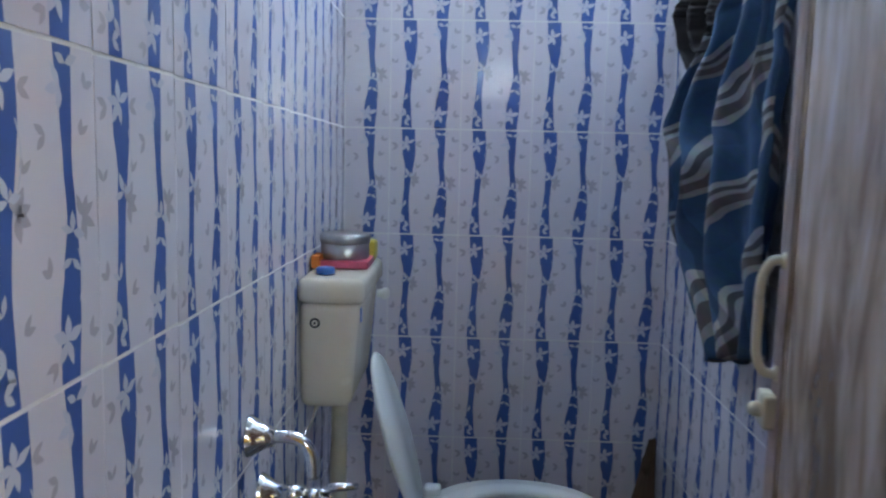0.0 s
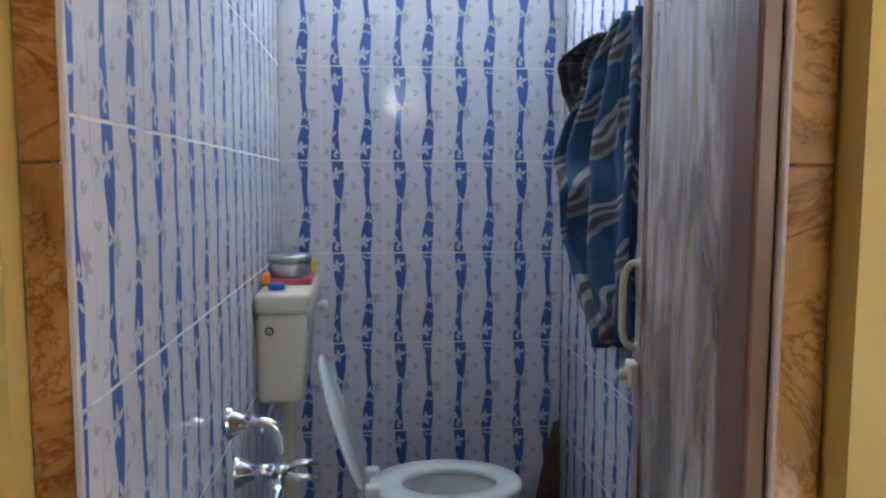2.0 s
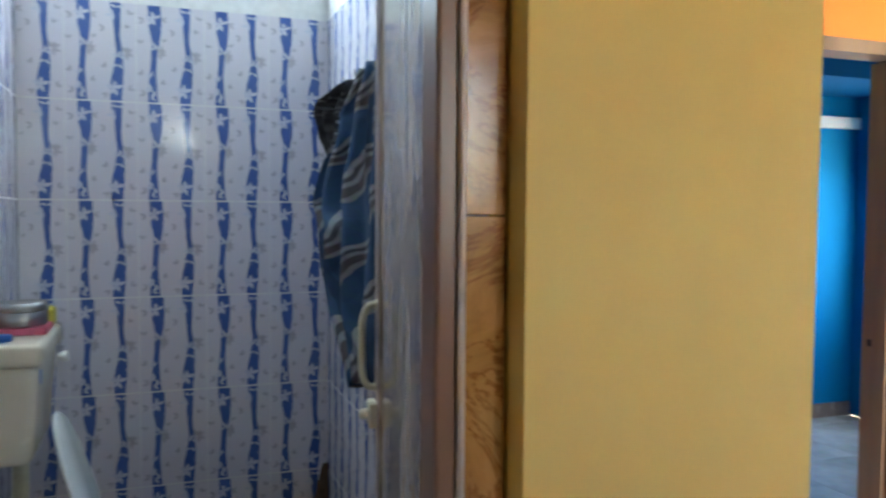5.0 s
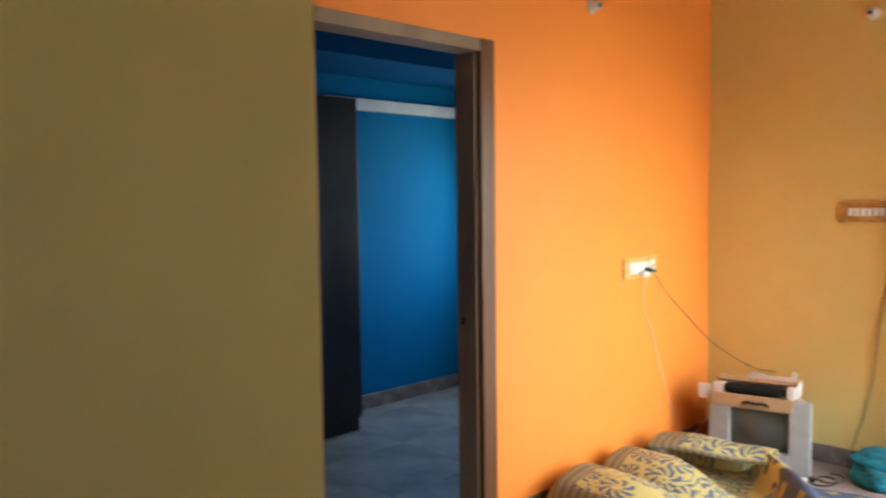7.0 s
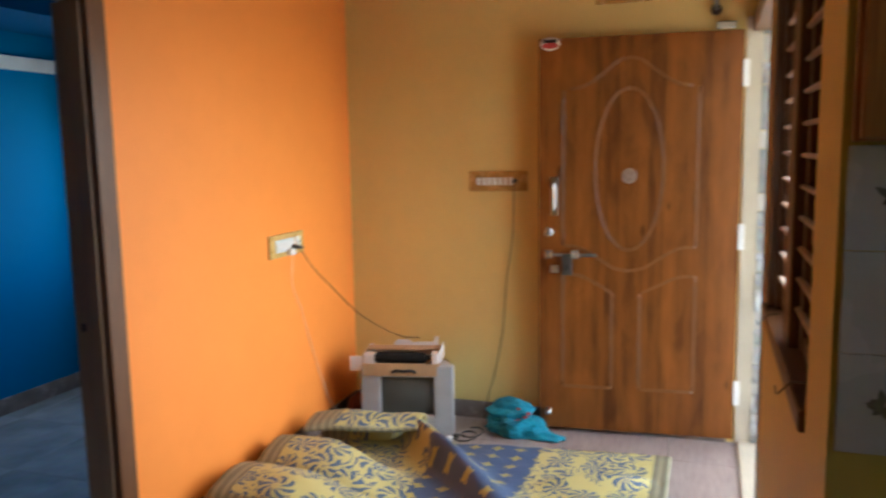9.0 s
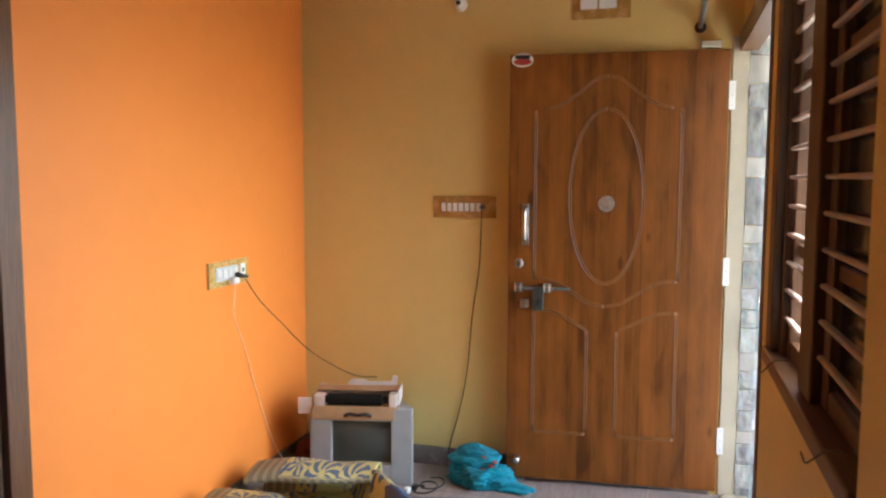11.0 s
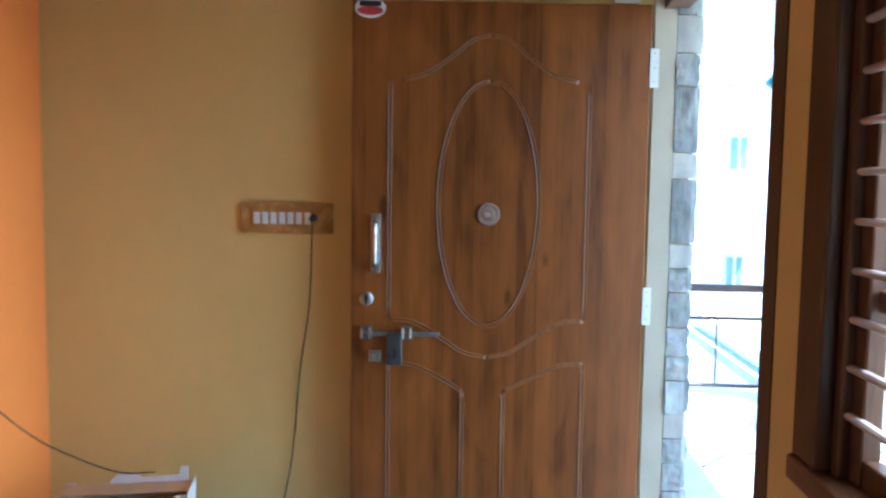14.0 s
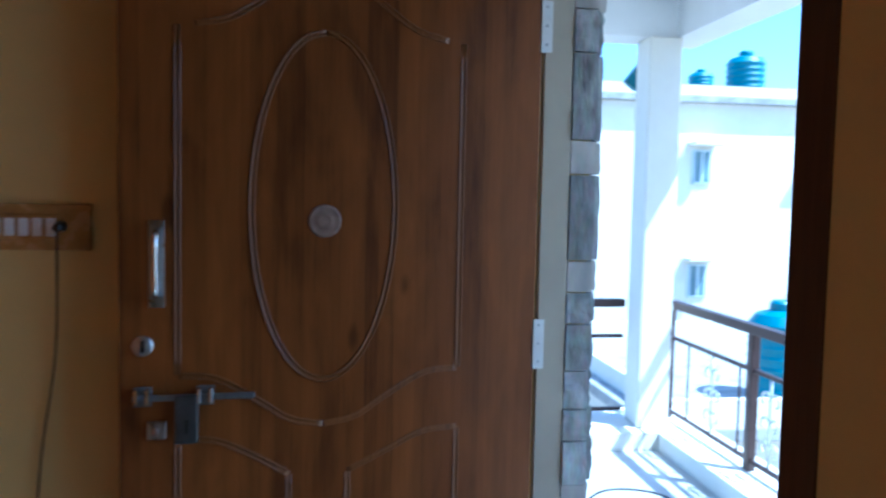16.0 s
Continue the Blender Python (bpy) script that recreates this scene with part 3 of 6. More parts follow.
# ---- plan (metres) ----
YO = -0.95      # orange wall, living side
XE = 5.23       # east wall, living side
YB = -2.26      # wall of the bathroom door, living side
XB = 1.475      # east side of the bathroom box
YS = -3.165      # south wall, living side
YSO = -3.252     # its outer side
BR = 1.15       # bathroom's east wall, tiled face
TOP = 2.95
KX = 2.47       # kitchen's east wall, kitchen side
GZ = -6.2       # street level

Y, O, B, W, OUT = M["yellow"], M["orange"], M["blue"], M["white"], M["outer"]
# bathroom box
slab_wall("wall_bath_front", "x", YB, -2.13, -1.6, XB, 0, TOP, [(-0.045, 0.966, 0, 2.16)], [Y, W, Y], "yellow painted wall with the bathroom doorway")
wall_bl = slab_wall("wall_bath_west", "y", -0.14, -0.0016, -2.13, 0.15, 0, TOP, [], [W, M["grout"], W], "bathroom wall behind blue and white tiles")
wall_bb = slab_wall("wall_bath_back", "x", 0.0016, 0.15, -0.0016, BR + 0.12, 0, TOP, [(0.22, 0.92, 2.42, 2.82)], [M["grout"], W, W], "bathroom back wall with a high ventilator opening")
wall_br = slab_wall("wall_bath_east", "y", BR + 0.0016, XB - 0.12, -2.13, 0.0016, 0, TOP, [], [M["grout"], W, W], "bathroom wall behind blue and white tiles")
slab_wall("wall_passage", "y", XB - 0.12, XB, -2.13, YO, 0, TOP, [], [W, Y, Y], "yellow painted side wall of the bathroom box")
# living room
slab_wall("wall_orange", "x", YO, YO + 0.12, XB, XE, 0, TOP, [(2.355, 3.285, 0, 2.125)], [O, B, O], "bright orange painted wall with the bedroom doorway")
slab_wall("wall_east", "y", XE, XE + 0.15, YSO, 1.30, 0, TOP, [(-0.25, 0.75, 0.9, 2.0)], [Y, OUT, OUT], "yellow painted end wall")
slab_wall("wall_south", "x", YSO, YS, KX + 0.12, XE, 0, TOP, [(4.15, XE, 0, 2.17), (2.77, 3.99, 0.99, 2.17)], [OUT, Y, Y], "yellow painted wall with the entrance door and a barred window")
wall_k = slab_wall("wall_kitchen_east", "y", KX, KX + 0.12, -5.3, YS, 0, TOP, [], [M["olive"], OUT, Y], "kitchen wall, tiled at mid height")
slab_wall("wall_kitchen_south", "x", -5.45, -5.3, -1.75, KX + 0.12, 0, TOP, [(1.40, 2.25, 1.48, 2.30), (0.55, 0.79, 2.11, 2.35)], [OUT, Y, Y], "kitchen wall with a window")
slab_wall("wall_west", "y", -1.75, -1.6, -5.3, YB, 0, TOP, [], [OUT, Y, Y], "plain yellow wall")
# bedroom
slab_wall("wall_bedroom_north", "x", 1.05, 1.2, XB, XE, 0, TOP, [], [B, OUT, B], "deep blue painted bedroom wall")
slab_wall("wall_bedroom_west", "y", XB - 0.12, XB - 0.01, YO, 1.2, 0, TOP, [], [W, B, B], "deep blue painted bedroom wall")
flat("wall_bedroom_east", XE - 0.012, XE - 0.002, YO + 0.12, -0.25, 0, TOP, B, "blue painted wall strip", "wall")
flat("wall_bedroom_east_far", XE - 0.012, XE - 0.002, 0.75, 1.05, 0, TOP, B, "blue painted wall strip", "wall")
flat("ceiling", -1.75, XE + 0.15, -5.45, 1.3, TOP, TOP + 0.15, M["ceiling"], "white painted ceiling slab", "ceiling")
flat("bath_floor", 0, BR, -2.2, 0, -0.1, 0.0, M["bath_floor"], "plain bathroom floor", "floor")
base_floor = flat("floor", -1.6, XE, YSO, YB, -0.14, -0.012, M["cement"], "pinkish wood-look tiled floor", "floor")
base_floor2 = flat("floor_alcove", XB, XE, YB, YO, -0.14, -0.012, M["cement"], "pinkish wood-look tiled floor", "floor")
flat("floor_kitchen", -1.6, KX, -5.3, YSO, -0.14, 0, M["cement"], "plain cement kitchen floor", "floor")
bed_floor = flat("floor_bedroom", XB - 0.01, XE, YO, 1.05, -0.14, -0.012, M["cement"], "grey stone tiled bedroom floor", "floor")

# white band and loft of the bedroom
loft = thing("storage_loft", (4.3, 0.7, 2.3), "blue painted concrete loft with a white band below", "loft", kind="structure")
# same blue as the walls, with the loft's shade painted in
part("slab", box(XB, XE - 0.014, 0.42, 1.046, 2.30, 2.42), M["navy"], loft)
band = thing("wall_band", (4.3, 1.04, 2.11), "white painted band along the blue wall", "trim", kind="structure")
part("strip", box(3.86, XE - 0.014, 1.02, 1.046, 2.075, 2.155, 0.002), M["white_band"], band)


def skirting(name, axis, face, out, a0, a1, step=0.6):
    """Skirting tiles of 0.1 m along a wall."""
    s = thing(name, (face if axis == "y" else (a0 + a1) / 2, face if axis == "x" else (a0 + a1) / 2, 0), "grey-brown skirting tiles along the wall", "baseboard", kind="structure")
    a = a0
    while a < a1 - 0.01:
        e = min(a + step, a1)
        lo, hi = sorted((face, face + out))
        bm = box(a + 0.001, e - 0.001, lo, hi, 0, 0.1, 0.0015, 1) if axis == "x" else box(lo, hi, a + 0.001, e - 0.001, 0, 0.1, 0.0015, 1)
        part("skirting_tile", bm, M["skirting"], s)
        a = e
    return s


skirting("baseboard_orange", "x", YO, -0.012, 3.30, XE)
skirting("baseboard_orange_short", "x", YO, -0.012, XB + 0.012, 2.29)
skirting("baseboard_east", "y", XE, -0.012, -3.08, YO - 0.012)
skirting("baseboard_box", "y", XB, 0.012, YB, YO - 0.012)
skirting("baseboard_south", "x", YS, 0.012, KX + 0.12, 4.12)
skirting("baseboard_bedroom", "x", 1.05, -0.012, XB, XE - 0.014)

# ---- entrance door ----
HINGE, FREE = Vector((5.217, -3.112, 0)), Vector((5.125, -2.105, 0))
along = (FREE - HINGE).normalized()
outn = Vector((along.y * -1, along.x, 0))
if outn.x > 0:
    outn = -outn
LW, LH = (FREE - HINGE).length, 2.09
# leaf space: x from the free edge to the hinge, y out of the face into the room, z up
DOOR = Matrix(((-along.x, outn.x, 0, FREE.x), (-along.y, outn.y, 0, FREE.y), (0, 0, 1, 0.022), (0, 0, 0, 1)))


def on_leaf(bm):
    bmesh.ops.transform(bm, matrix=DOOR, verts=bm.verts)
    return bm


door = thing("entrance_door", HINGE, "open wooden entrance door with oval moulding, standing against the wall", "door")
leaf = part("leaf", on_leaf(box(0, LW, -0.038, 0, 0, LH, 0.003)), M["teak"], door)


def ridge(points, name="moulding", width=0.016, height=0.0034, n=7):
    """A double-bead moulding along points of the leaf's face (u, z)."""
    pts = smooth_line([(u, 0, z) for u, z in points], n) if len(points) > 2 else [Vector((points[0][0], 0, points[0][1])).lerp(Vector((points[1][0], 0, points[1][1])), k) for k in (0, 0.06, 0.94, 1)]
    closed = (pts[0] - pts[-1]).length < 0.001
    prof = [(-0.5, -0.002), (-0.43, 0.6), (-0.36, 1.0), (-0.26, 0.5), (-0.18, 0.06), (0.18, 0.06), (0.26, 0.5), (0.36, 1.0), (0.43, 0.6), (0.5, -0.002)]
    bm = bmesh.new()
    rows = []
    for i, p in enumerate(pts):
        d = (pts[min(i + 1, len(pts) - 1)] - pts[max(i - 1, 0)]).normalized()
        nrm = Vector((-d.z, 0, d.x))
        fade = 1.0 if closed else min(1.0, 0.02 + min(i, len(pts) - 1 - i) * (0.9 if len(pts) < 5 else 0.3))
        rows.append([bm.verts.new(p + nrm * width * a + Vector((0, h * height * fade + 0.0004, 0))) for a, h in prof])
    for a, b in zip(rows, rows[1:]):
        for i in range(len(prof) - 1):
            bm.faces.new((a[i], a[i + 1], b[i + 1], b[i]))
    for r in (rows[0], rows[-1]):
        bm.faces.new(r)
    return part(name, on_leaf(bm), M["teak_line"], door, "", True)


Z0 = 0.012
cu = 0.467
oval = [(cu + 0.172 * math.sin(a), 1.397 + Z0 + 0.417 * math.cos(a)) for a in [2 * math.pi * k / 24 for k in range(25)]]
ridge(oval, n=3)
for s in (-1, 1):
    ridge([(cu + s * 0.339, 1.81 + Z0), (cu + s * 0.339, 1.00 + Z0)])
    ridge([(cu + s * 0.30, 1.815 + Z0), (cu + s * 0.22, 1.835 + Z0), (cu + s * 0.13, 1.895 + Z0), (cu + s * 0.06, 1.95 + Z0), (cu + s * 0.0, 1.968 + Z0)])
    ridge([(cu + s * 0.336, 0.998 + Z0), (cu + s * 0.25, 0.988 + Z0), (cu + s * 0.15, 0.93 + Z0), (cu + s * 0.08, 0.885 + Z0), (cu + s * 0.0, 0.868 + Z0)], height=0.0036 if s < 0 else 0.0012)
    a, b = cu + s * 0.339, cu + s * (0.081 if s < 0 else 0.062)
    ridge([(a, 0.845 + Z0), (a, 0.235 + Z0)])
    ridge([(b, 0.745 + Z0), (b, 0.235 + Z0)])
    ridge([(a, 0.228 + Z0), (b, 0.228 + Z0)])
    ridge([(a, 0.846 + Z0), (cu + s * 0.25, 0.838 + Z0), (cu + s * 0.16, 0.795 + Z0), (b, 0.747 + Z0)], height=0.0036 if s < 0 else 0.0014)
# hardware
boss = part("boss", on_leaf(lathe([(0.0, 0.0), (0.040, 0.0), (0.040, 0.004), (0.037, 0.0065), (0.032, 0.005), (0.020, 0.005), (0.017, 0.0065), (0.013, 0.006), (0.0, 0.0055)], "y", (cu, 0.0, 1.366 + Z0), 28)), M["boss"], door, "round pale door boss", True)
plate = part("handle_plate", on_leaf(box(0.066, 0.100, 0, 0.004, 1.160 + Z0, 1.362 + Z0, 0.0015)), M["steel"], door, "steel handle plate")
part("grip", on_leaf(tube(smooth_line([(0.083, 0.004, 1.185 + Z0), (0.083, 0.032, 1.20 + Z0), (0.083, 0.036, 1.26 + Z0), (0.083, 0.032, 1.325 + Z0), (0.083, 0.004, 1.34 + Z0)], 5), 0.007)), M["chrome"], plate, "chrome pull grip", True)
esc = part("keyhole_plate", on_leaf(lathe([(0, 0), (0.024, 0), (0.024, 0.003), (0.019, 0.006), (0, 0.006)], "y", (0.052, 0, 1.07 + Z0), 20)), M["steel"], door, "round pale steel keyhole plate", True)
part("keyhole", on_leaf(box(0.0475, 0.0565, 0.006, 0.0075, 1.056 + Z0, 1.084 + Z0)), M["black"], esc)
part("bolt_rod", on_leaf(box(0.030, 0.305, 0.010, 0.020, 0.943 + Z0, 0.957 + Z0, 0.003)), M["grey_iron"], door, "grey iron sliding bolt")
for u in (0.052, 0.192):
    cleat = part("bolt_bracket", on_leaf(box(u - 0.020, u + 0.020, 0, 0.005, 0.928 + Z0, 0.974 + Z0, 0.0015)), M["grey_iron"], door, "bolt bracket with two chrome cleats")
    for du in (-0.013, 0.013):
        part("cleat", on_leaf(box(u + du - 0.0045, u + du + 0.0045, 0.005, 0.026, 0.936 + Z0, 0.972 + Z0, 0.002)), M["chrome"], cleat, "chrome cleat")
hasp = part("hasp", on_leaf(box(0.124, 0.178, 0.021, 0.027, 0.842 + Z0, 0.958 + Z0, 0.005, 2)), M["dark_iron"], door, "dark iron hasp hanging from the bolt")
part("hasp_slot", on_leaf(box(0.148, 0.154, 0.027, 0.0278, 0.866 + Z0, 0.900 + Z0)), M["black"], hasp)
part("latch_plate", on_leaf(box(0.062, 0.104, 0, 0.012, 0.852 + Z0, 0.892 + Z0, 0.002)), M["steel"], door, "square steel latch")
part("latch_knob", on_leaf(box(0.074, 0.086, 0.012, 0.022, 0.862 + Z0, 0.882 + Z0, 0.002)), M["chrome"], door)
part("door_stopper", on_leaf(lathe([(0, 0), (0.014, 0), (0.012, 0.03), (0.016, 0.04), (0, 0.042)], "y", (0.055, 0, 0.10), 14)), M["steel"], door, "steel door stopper", True)
stk = part("sticker", on_leaf(lathe([(0, 0), (0.052, 0), (0.052, 0.0006), (0, 0.0006)], "y", (0, 0, 0), 28)), M["white_plastic"], door, "small oval red and white sticker")
stk.data.transform(DOOR @ Matrix.Translation((0.060, 0.0005, 2.063)) @ Matrix.Diagonal((1, 1, 0.66, 1)) @ DOOR.inverted())
st3 = part("sticker_print", on_leaf(box(-0.036, 0.036, 0, 0.0013, 0.004, 0.022)), M["black"], door)
st3.data.transform(DOOR @ Matrix.Translation((0.060, 0.0005, 2.064)) @ DOOR.inverted())
st2 = part("sticker_print", on_leaf(lathe([(0, 0), (0.043, 0), (0.043, 0.0012), (0, 0.0012)], "y", (0, 0, 0), 28)), M["red_print"], door)
st2.data.transform(DOOR @ Matrix.Translation((0.060, 0.0005, 2.054)) @ Matrix.Diagonal((1, 1, 0.36, 1)) @ DOOR.inverted())
for z in (1.815, 1.0, 0.185):
    hg = part("hinge", on_leaf(box(LW - 0.004, LW + 0.026, -0.002, 0.004, z, z + 0.130, 0.001)), M["white_plastic"], door, "white painted butt hinge")
    for dz in (0.02, 0.067, 0.115):
        part("screw", on_leaf(lathe([(0, 0), (0.004, 0), (0.003, 0.002), (0, 0.002)], "y", (LW + 0.011, 0.004, z + dz), 8)), M["steel"], hg)

# door frame (reveal posts and head)
frame_e = thing("door_1", (4.72, YS, 0), "cream enamelled entrance door frame with a brown head", "door frame", kind="structure")
part("post", box(XE - 0.012, XE + 0.03, -3.196, YS + 0.045, 0, 2.17, 0.003), M["cream_frame"], frame_e, "cream frame post")
part("post", box(4.11, 4.187, YSO + 0.012, YS + 0.003, 0, 2.17, 0.003), M["brown_wood"], frame_e, "brown frame post")
part("head", box(4.13, XE + 0.03, YSO + 0.02, YS + 0.014, 2.10, 2.19, 0.003), M["sill_wood"], frame_e, "brown head beam")
part("threshold", box(4.2, XE, YSO, YS + 0.03, -0.012, 0.014, 0.003), M["cream_frame"], frame_e, "pale worn threshold")

# ---- barred window ----
win = thing("window_1", (3.37, YS, 0.95), "brown wooden window with horizontal iron bars, open to the daylight", "window", kind="structure")
WX0, WX1, WZ0, WZ1 = 2.775, 3.985, 0.985, 2.17
MX0, MX1, EX = 3.31, 3.462, 3.845
part("window_sill", box(WX0, WX1, YSO + 0.01, YS + 0.014, WZ0 - 0.035, WZ0 + 0.012, 0.006), M["sill_wood"], win, "brown wooden sill")
for x0, x1, y1 in ((WX0, WX0 + 0.05, YS - 0.016), (EX + 0.035, WX1, YS + 0.004), (EX, EX + 0.034, YS - 0.022), (MX0, MX1, YS - 0.012)):
    part("window_frame", box(x0, x1, YSO + 0.012, y1, WZ0 + 0.013, WZ1, 0.006), M["brown_wood"], win)
part("window_frame", box(WX0, WX1, YSO + 0.014, YS + 0.004, WZ1 + 0.001, WZ1 + 0.08, 0.006), M["sill_wood"], win)
for k in range(1, 14):
    z = 1.021 + 0.0826 * k
    for x0, x1 in ((WX0 + 0.05, MX0), (MX1, EX)):
        part("bar", box(x0 - 0.01, x1 + 0.01, YS - 0.046, YS - 0.026, z, z + 0.012, 0.004, 1), M["bar"], win, "pale brown iron bar")
for z in (1.295, 1.785):
    for x0, x1 in ((WX0 + 0.05, MX0), (MX1, 3.806)):
        part("transom", box(x0 + 0.002, x1 - 0.002, YSO + 0.012, YSO + 0.035, z, z + 0.035, 0.003), M["sill_wood"], win, "brown transom")
for x0, x1 in ((MX1, 3.806), (WX0 + 0.05, MX0)):
    part("bottom_rail", box(x0, x1, YSO + 0.013, YSO + 0.045, WZ0 + 0.013, WZ0 + 0.062, 0.004), M["brown_wood"], win, "brown bottom rail")
part("casement", box(3.806, EX + 0.035, YSO + 0.014, YSO + 0.048, WZ0 + 0.013, WZ1, 0.004), M["brown_wood"], win, "brown casement stile")
for x0, x1 in ((3.245, MX0), (WX0 + 0.05, 2.90)):
    part("casement", box(x0, x1, YSO + 0.014, YSO + 0.048, WZ0 + 0.013, WZ1, 0.004), M["brown_wood"], win, "brown casement stile")
for z0, z1 in ((WZ0 + 0.063, 1.294), (1.331, 1.784), (1.821, WZ1)):
    part("pane", box(2.901, 3.244, YSO + 0.020, YSO + 0.026, z0, z1), M["dark_glass"], win, "dark green-grey glass pane")
for x in (3.69, 2.93):
    hook = thing("window_hook", (x, YS + 0.03, 0.96), "thin black wire hook hanging over the window sill", "hook")
    part("wire", tube(smooth_line([(x, YS - 0.02, 1.015), (x + 0.04, YS + 0.008, 1.003), (x + 0.08, YS + 0.026, 0.97), (x + 0.11, YS + 0.034, 0.952), (x + 0.15, YS + 0.036, 0.960)], 5), 0.002, 6), M["black"], hook, "", True)

# ---- bedroom door frame ----
bf = thing("door_2", (2.8, YO, 0), "dark brown bedroom door frame with worn pale edge", "door frame", kind="structure")
part("post", box(3.205, 3.289, YO - 0.022, YO + 0.10, 0, 2.128, 0.004), M["dark_frame"], bf)
part("rebate", box(3.192, 3.206, YO + 0.005, YO + 0.118, 0, 2.07, 0.003), M["frame_edge"], bf, "pale worn rebate edge")
part("post", box(2.352, 2.385, YO - 0.022, YO + 0.10, 0, 2.128, 0.004), M["dark_frame"], bf)
part("rebate", box(2.384, 2.41, YO + 0.03, YO + 0.118, 0, 2.07, 0.003), M["frame_edge"], bf, "pale worn rebate edge")
part("head", box(2.385, 3.206, YO - 0.02, YO + 0.10, 2.075, 2.126, 0.004), M["frame_edge"], bf, "pale head beam")
part("lock_hole", box(3.1905, 3.1935, YO + 0.072, YO + 0.094, 0.93, 0.96, 0.001, 1), M["black"], bf)

# ---- bedroom wardrobe ----
wd = thing("wardrobe", (3.2, 0.84, 0), "tall dark brown wardrobe against the blue wall", "wardrobe")
part("body", box(2.55, 3.81, 0.65, 1.03, 0.10, 2.09, 0.004), M["dark_ward"], wd)
part("plinth", box(2.57, 3.83, 0.69, 1.035, 0, 0.10, 0.003), M["dark_ward"], wd)
for x in (2.555, 2.975, 3.395):
    dr_ = part("door", box(x, x + 0.412, 0.628, 0.648, 0.11, 2.085, 0.003), M["dark_ward"], wd)
    part("handle", tube(smooth_line([(x + 0.04, 0.628, 1.05), (x + 0.04, 0.60, 1.07), (x + 0.04, 0.60, 1.22), (x + 0.04, 0.628, 1.24)], 4), 0.006), M["black"], dr_, "", True)

# ---- switchboards, lamps, cables ----


def switchboard(name, frame_mat, face, axis, a0, a1, z0, z1, n, label, socket_gap=0.0):
    """A wooden back board with a row of rocker switches; axis: the wall's run; it stands out of the face towards the room."""
    def slab(p, q, r, s, d0, d1, bev):
        if axis == "x":
            return box(p, q, face - d1, face - d0, r, s, bev, 1)
        return box(face - d1, face - d0, p, q, r, s, bev, 1)
    sb = thing(name, (a0, face, z0) if axis == "x" else (face, a0, z0), label, "switchboard")
    part("back_board", slab(a0, a1, z0, z1, 0.0, 0.012, 0.002), frame_mat, sb)
    w = (a1 - a0)
    i0, i1 = (a0 + 0.15 * w, a0 + 0.70 * w) if axis == "x" else (a0 + 0.22 * w, a1 - 0.13 * w)
    zm = (z0 + z1) / 2
    h = (z1 - z0) * 0.24
    part("face_plate", slab(i0, i1, zm - h - 0.004, zm + h + 0.004, 0.012, 0.018, 0.002), frame_mat if axis == "y" else M["white_band"], sb)
    st_ = (i1 - i0) / n
    for k in range(n):
        part("rocker", slab(i0 + k * st_ + 0.0045, i0 + (k + 1) * st_ - 0.0045, zm - h * 0.8, zm + h * 0.8, 0.018, 0.023, 0.002), M["white_plastic"], sb)
    return sb


sb1 = switchboard("switchboard", M["board_yellow"], YO, "x", 4.292, 4.616, 1.034, 1.148, 4, "yellow speckled switchboard with white rockers on the orange wall")
part("socket", box(4.540, 4.582, YO - 0.018, YO - 0.012, 1.062, 1.124, 0.002), M["white_plastic"], sb1)
part("socket_hole", box(4.555, 4.567, YO - 0.0195, YO - 0.018, 1.083, 1.103), M["black"], sb1)
part("plug", box(4.425, 4.475, YO - 0.055, YO - 0.024, 1.04, 1.072, 0.008), M["white_plastic"], sb1, "white plug")
part("black_plug", tube([(4.465, YO - 0.045, 1.082), (4.545, YO - 0.05, 1.066)], [0.013, 0.007]), M["black"], sb1, "black plug", True)
sb2 = switchboard("switchboard", M["board_tape"], XE, "y", -2.02, -1.69, 1.318, 1.428, 7, "varnished brown switchboard with a row of white rockers")
part("black_plug", tube([(XE - 0.022, -1.955, 1.375), (XE - 0.055, -1.955, 1.373)], [0.014, 0.009]), M["black"], sb2, "black plug", True)
switchboard("switchboard", M["board_tape"], XE, "y", -2.66, -2.385, 2.28, 2.42, 2, "small varnished board with two white holders, high on the wall")

c1 = thing("power_cable", (4.56, YO - 0.05, 1.06), "thin dark cable sagging from the socket to the box", "cable")
part("wire", tube(smooth_line([(4.545, -0.987, 1.054), (4.598, -1.033, 0.945), (4.675, -1.099, 0.832), (4.753, -1.166, 0.718), (4.828, -1.231, 0.634), (4.93, -1.36, 0.535), (5.0, -1.46, 0.512)], 6), 0.0026, 6), M["cable"], c1, "", True)
c2 = thing("power_cable", (XE - 0.02, -1.955, 1.37), "thin dark cable hanging down from the switchboard", "cable")
part("wire", tube(smooth_line([(XE - 0.055, -1.955, 1.373), (XE - 0.05, -1.955, 1.33), (XE - 0.012, -1.937, 1.07), (XE - 0.012, -1.902, 0.82), (XE - 0.012, -1.874, 0.51), (XE - 0.012, -1.833, 0.30), (XE - 0.015, -1.784, 0.114), (XE - 0.05, -1.78, 0.01)], 6), 0.0027, 6), M["cable"], c2, "", True)
c3 = thing("pale_cable", (4.47, YO - 0.03, 1.03), "thin pale cable hanging down the orange wall", "cable")
part("wire", tube(smooth_line([(4.44, YO - 0.05, 1.04), (4.488, YO - 0.012, 0.882), (4.578, YO - 0.010, 0.72), (4.668, YO - 0.010, 0.508), (4.815, YO - 0.014, 0.20), (4.88, YO - 0.05, 0.06)], 6), 0.0023, 6), M["white_cable"], c3, "", True)
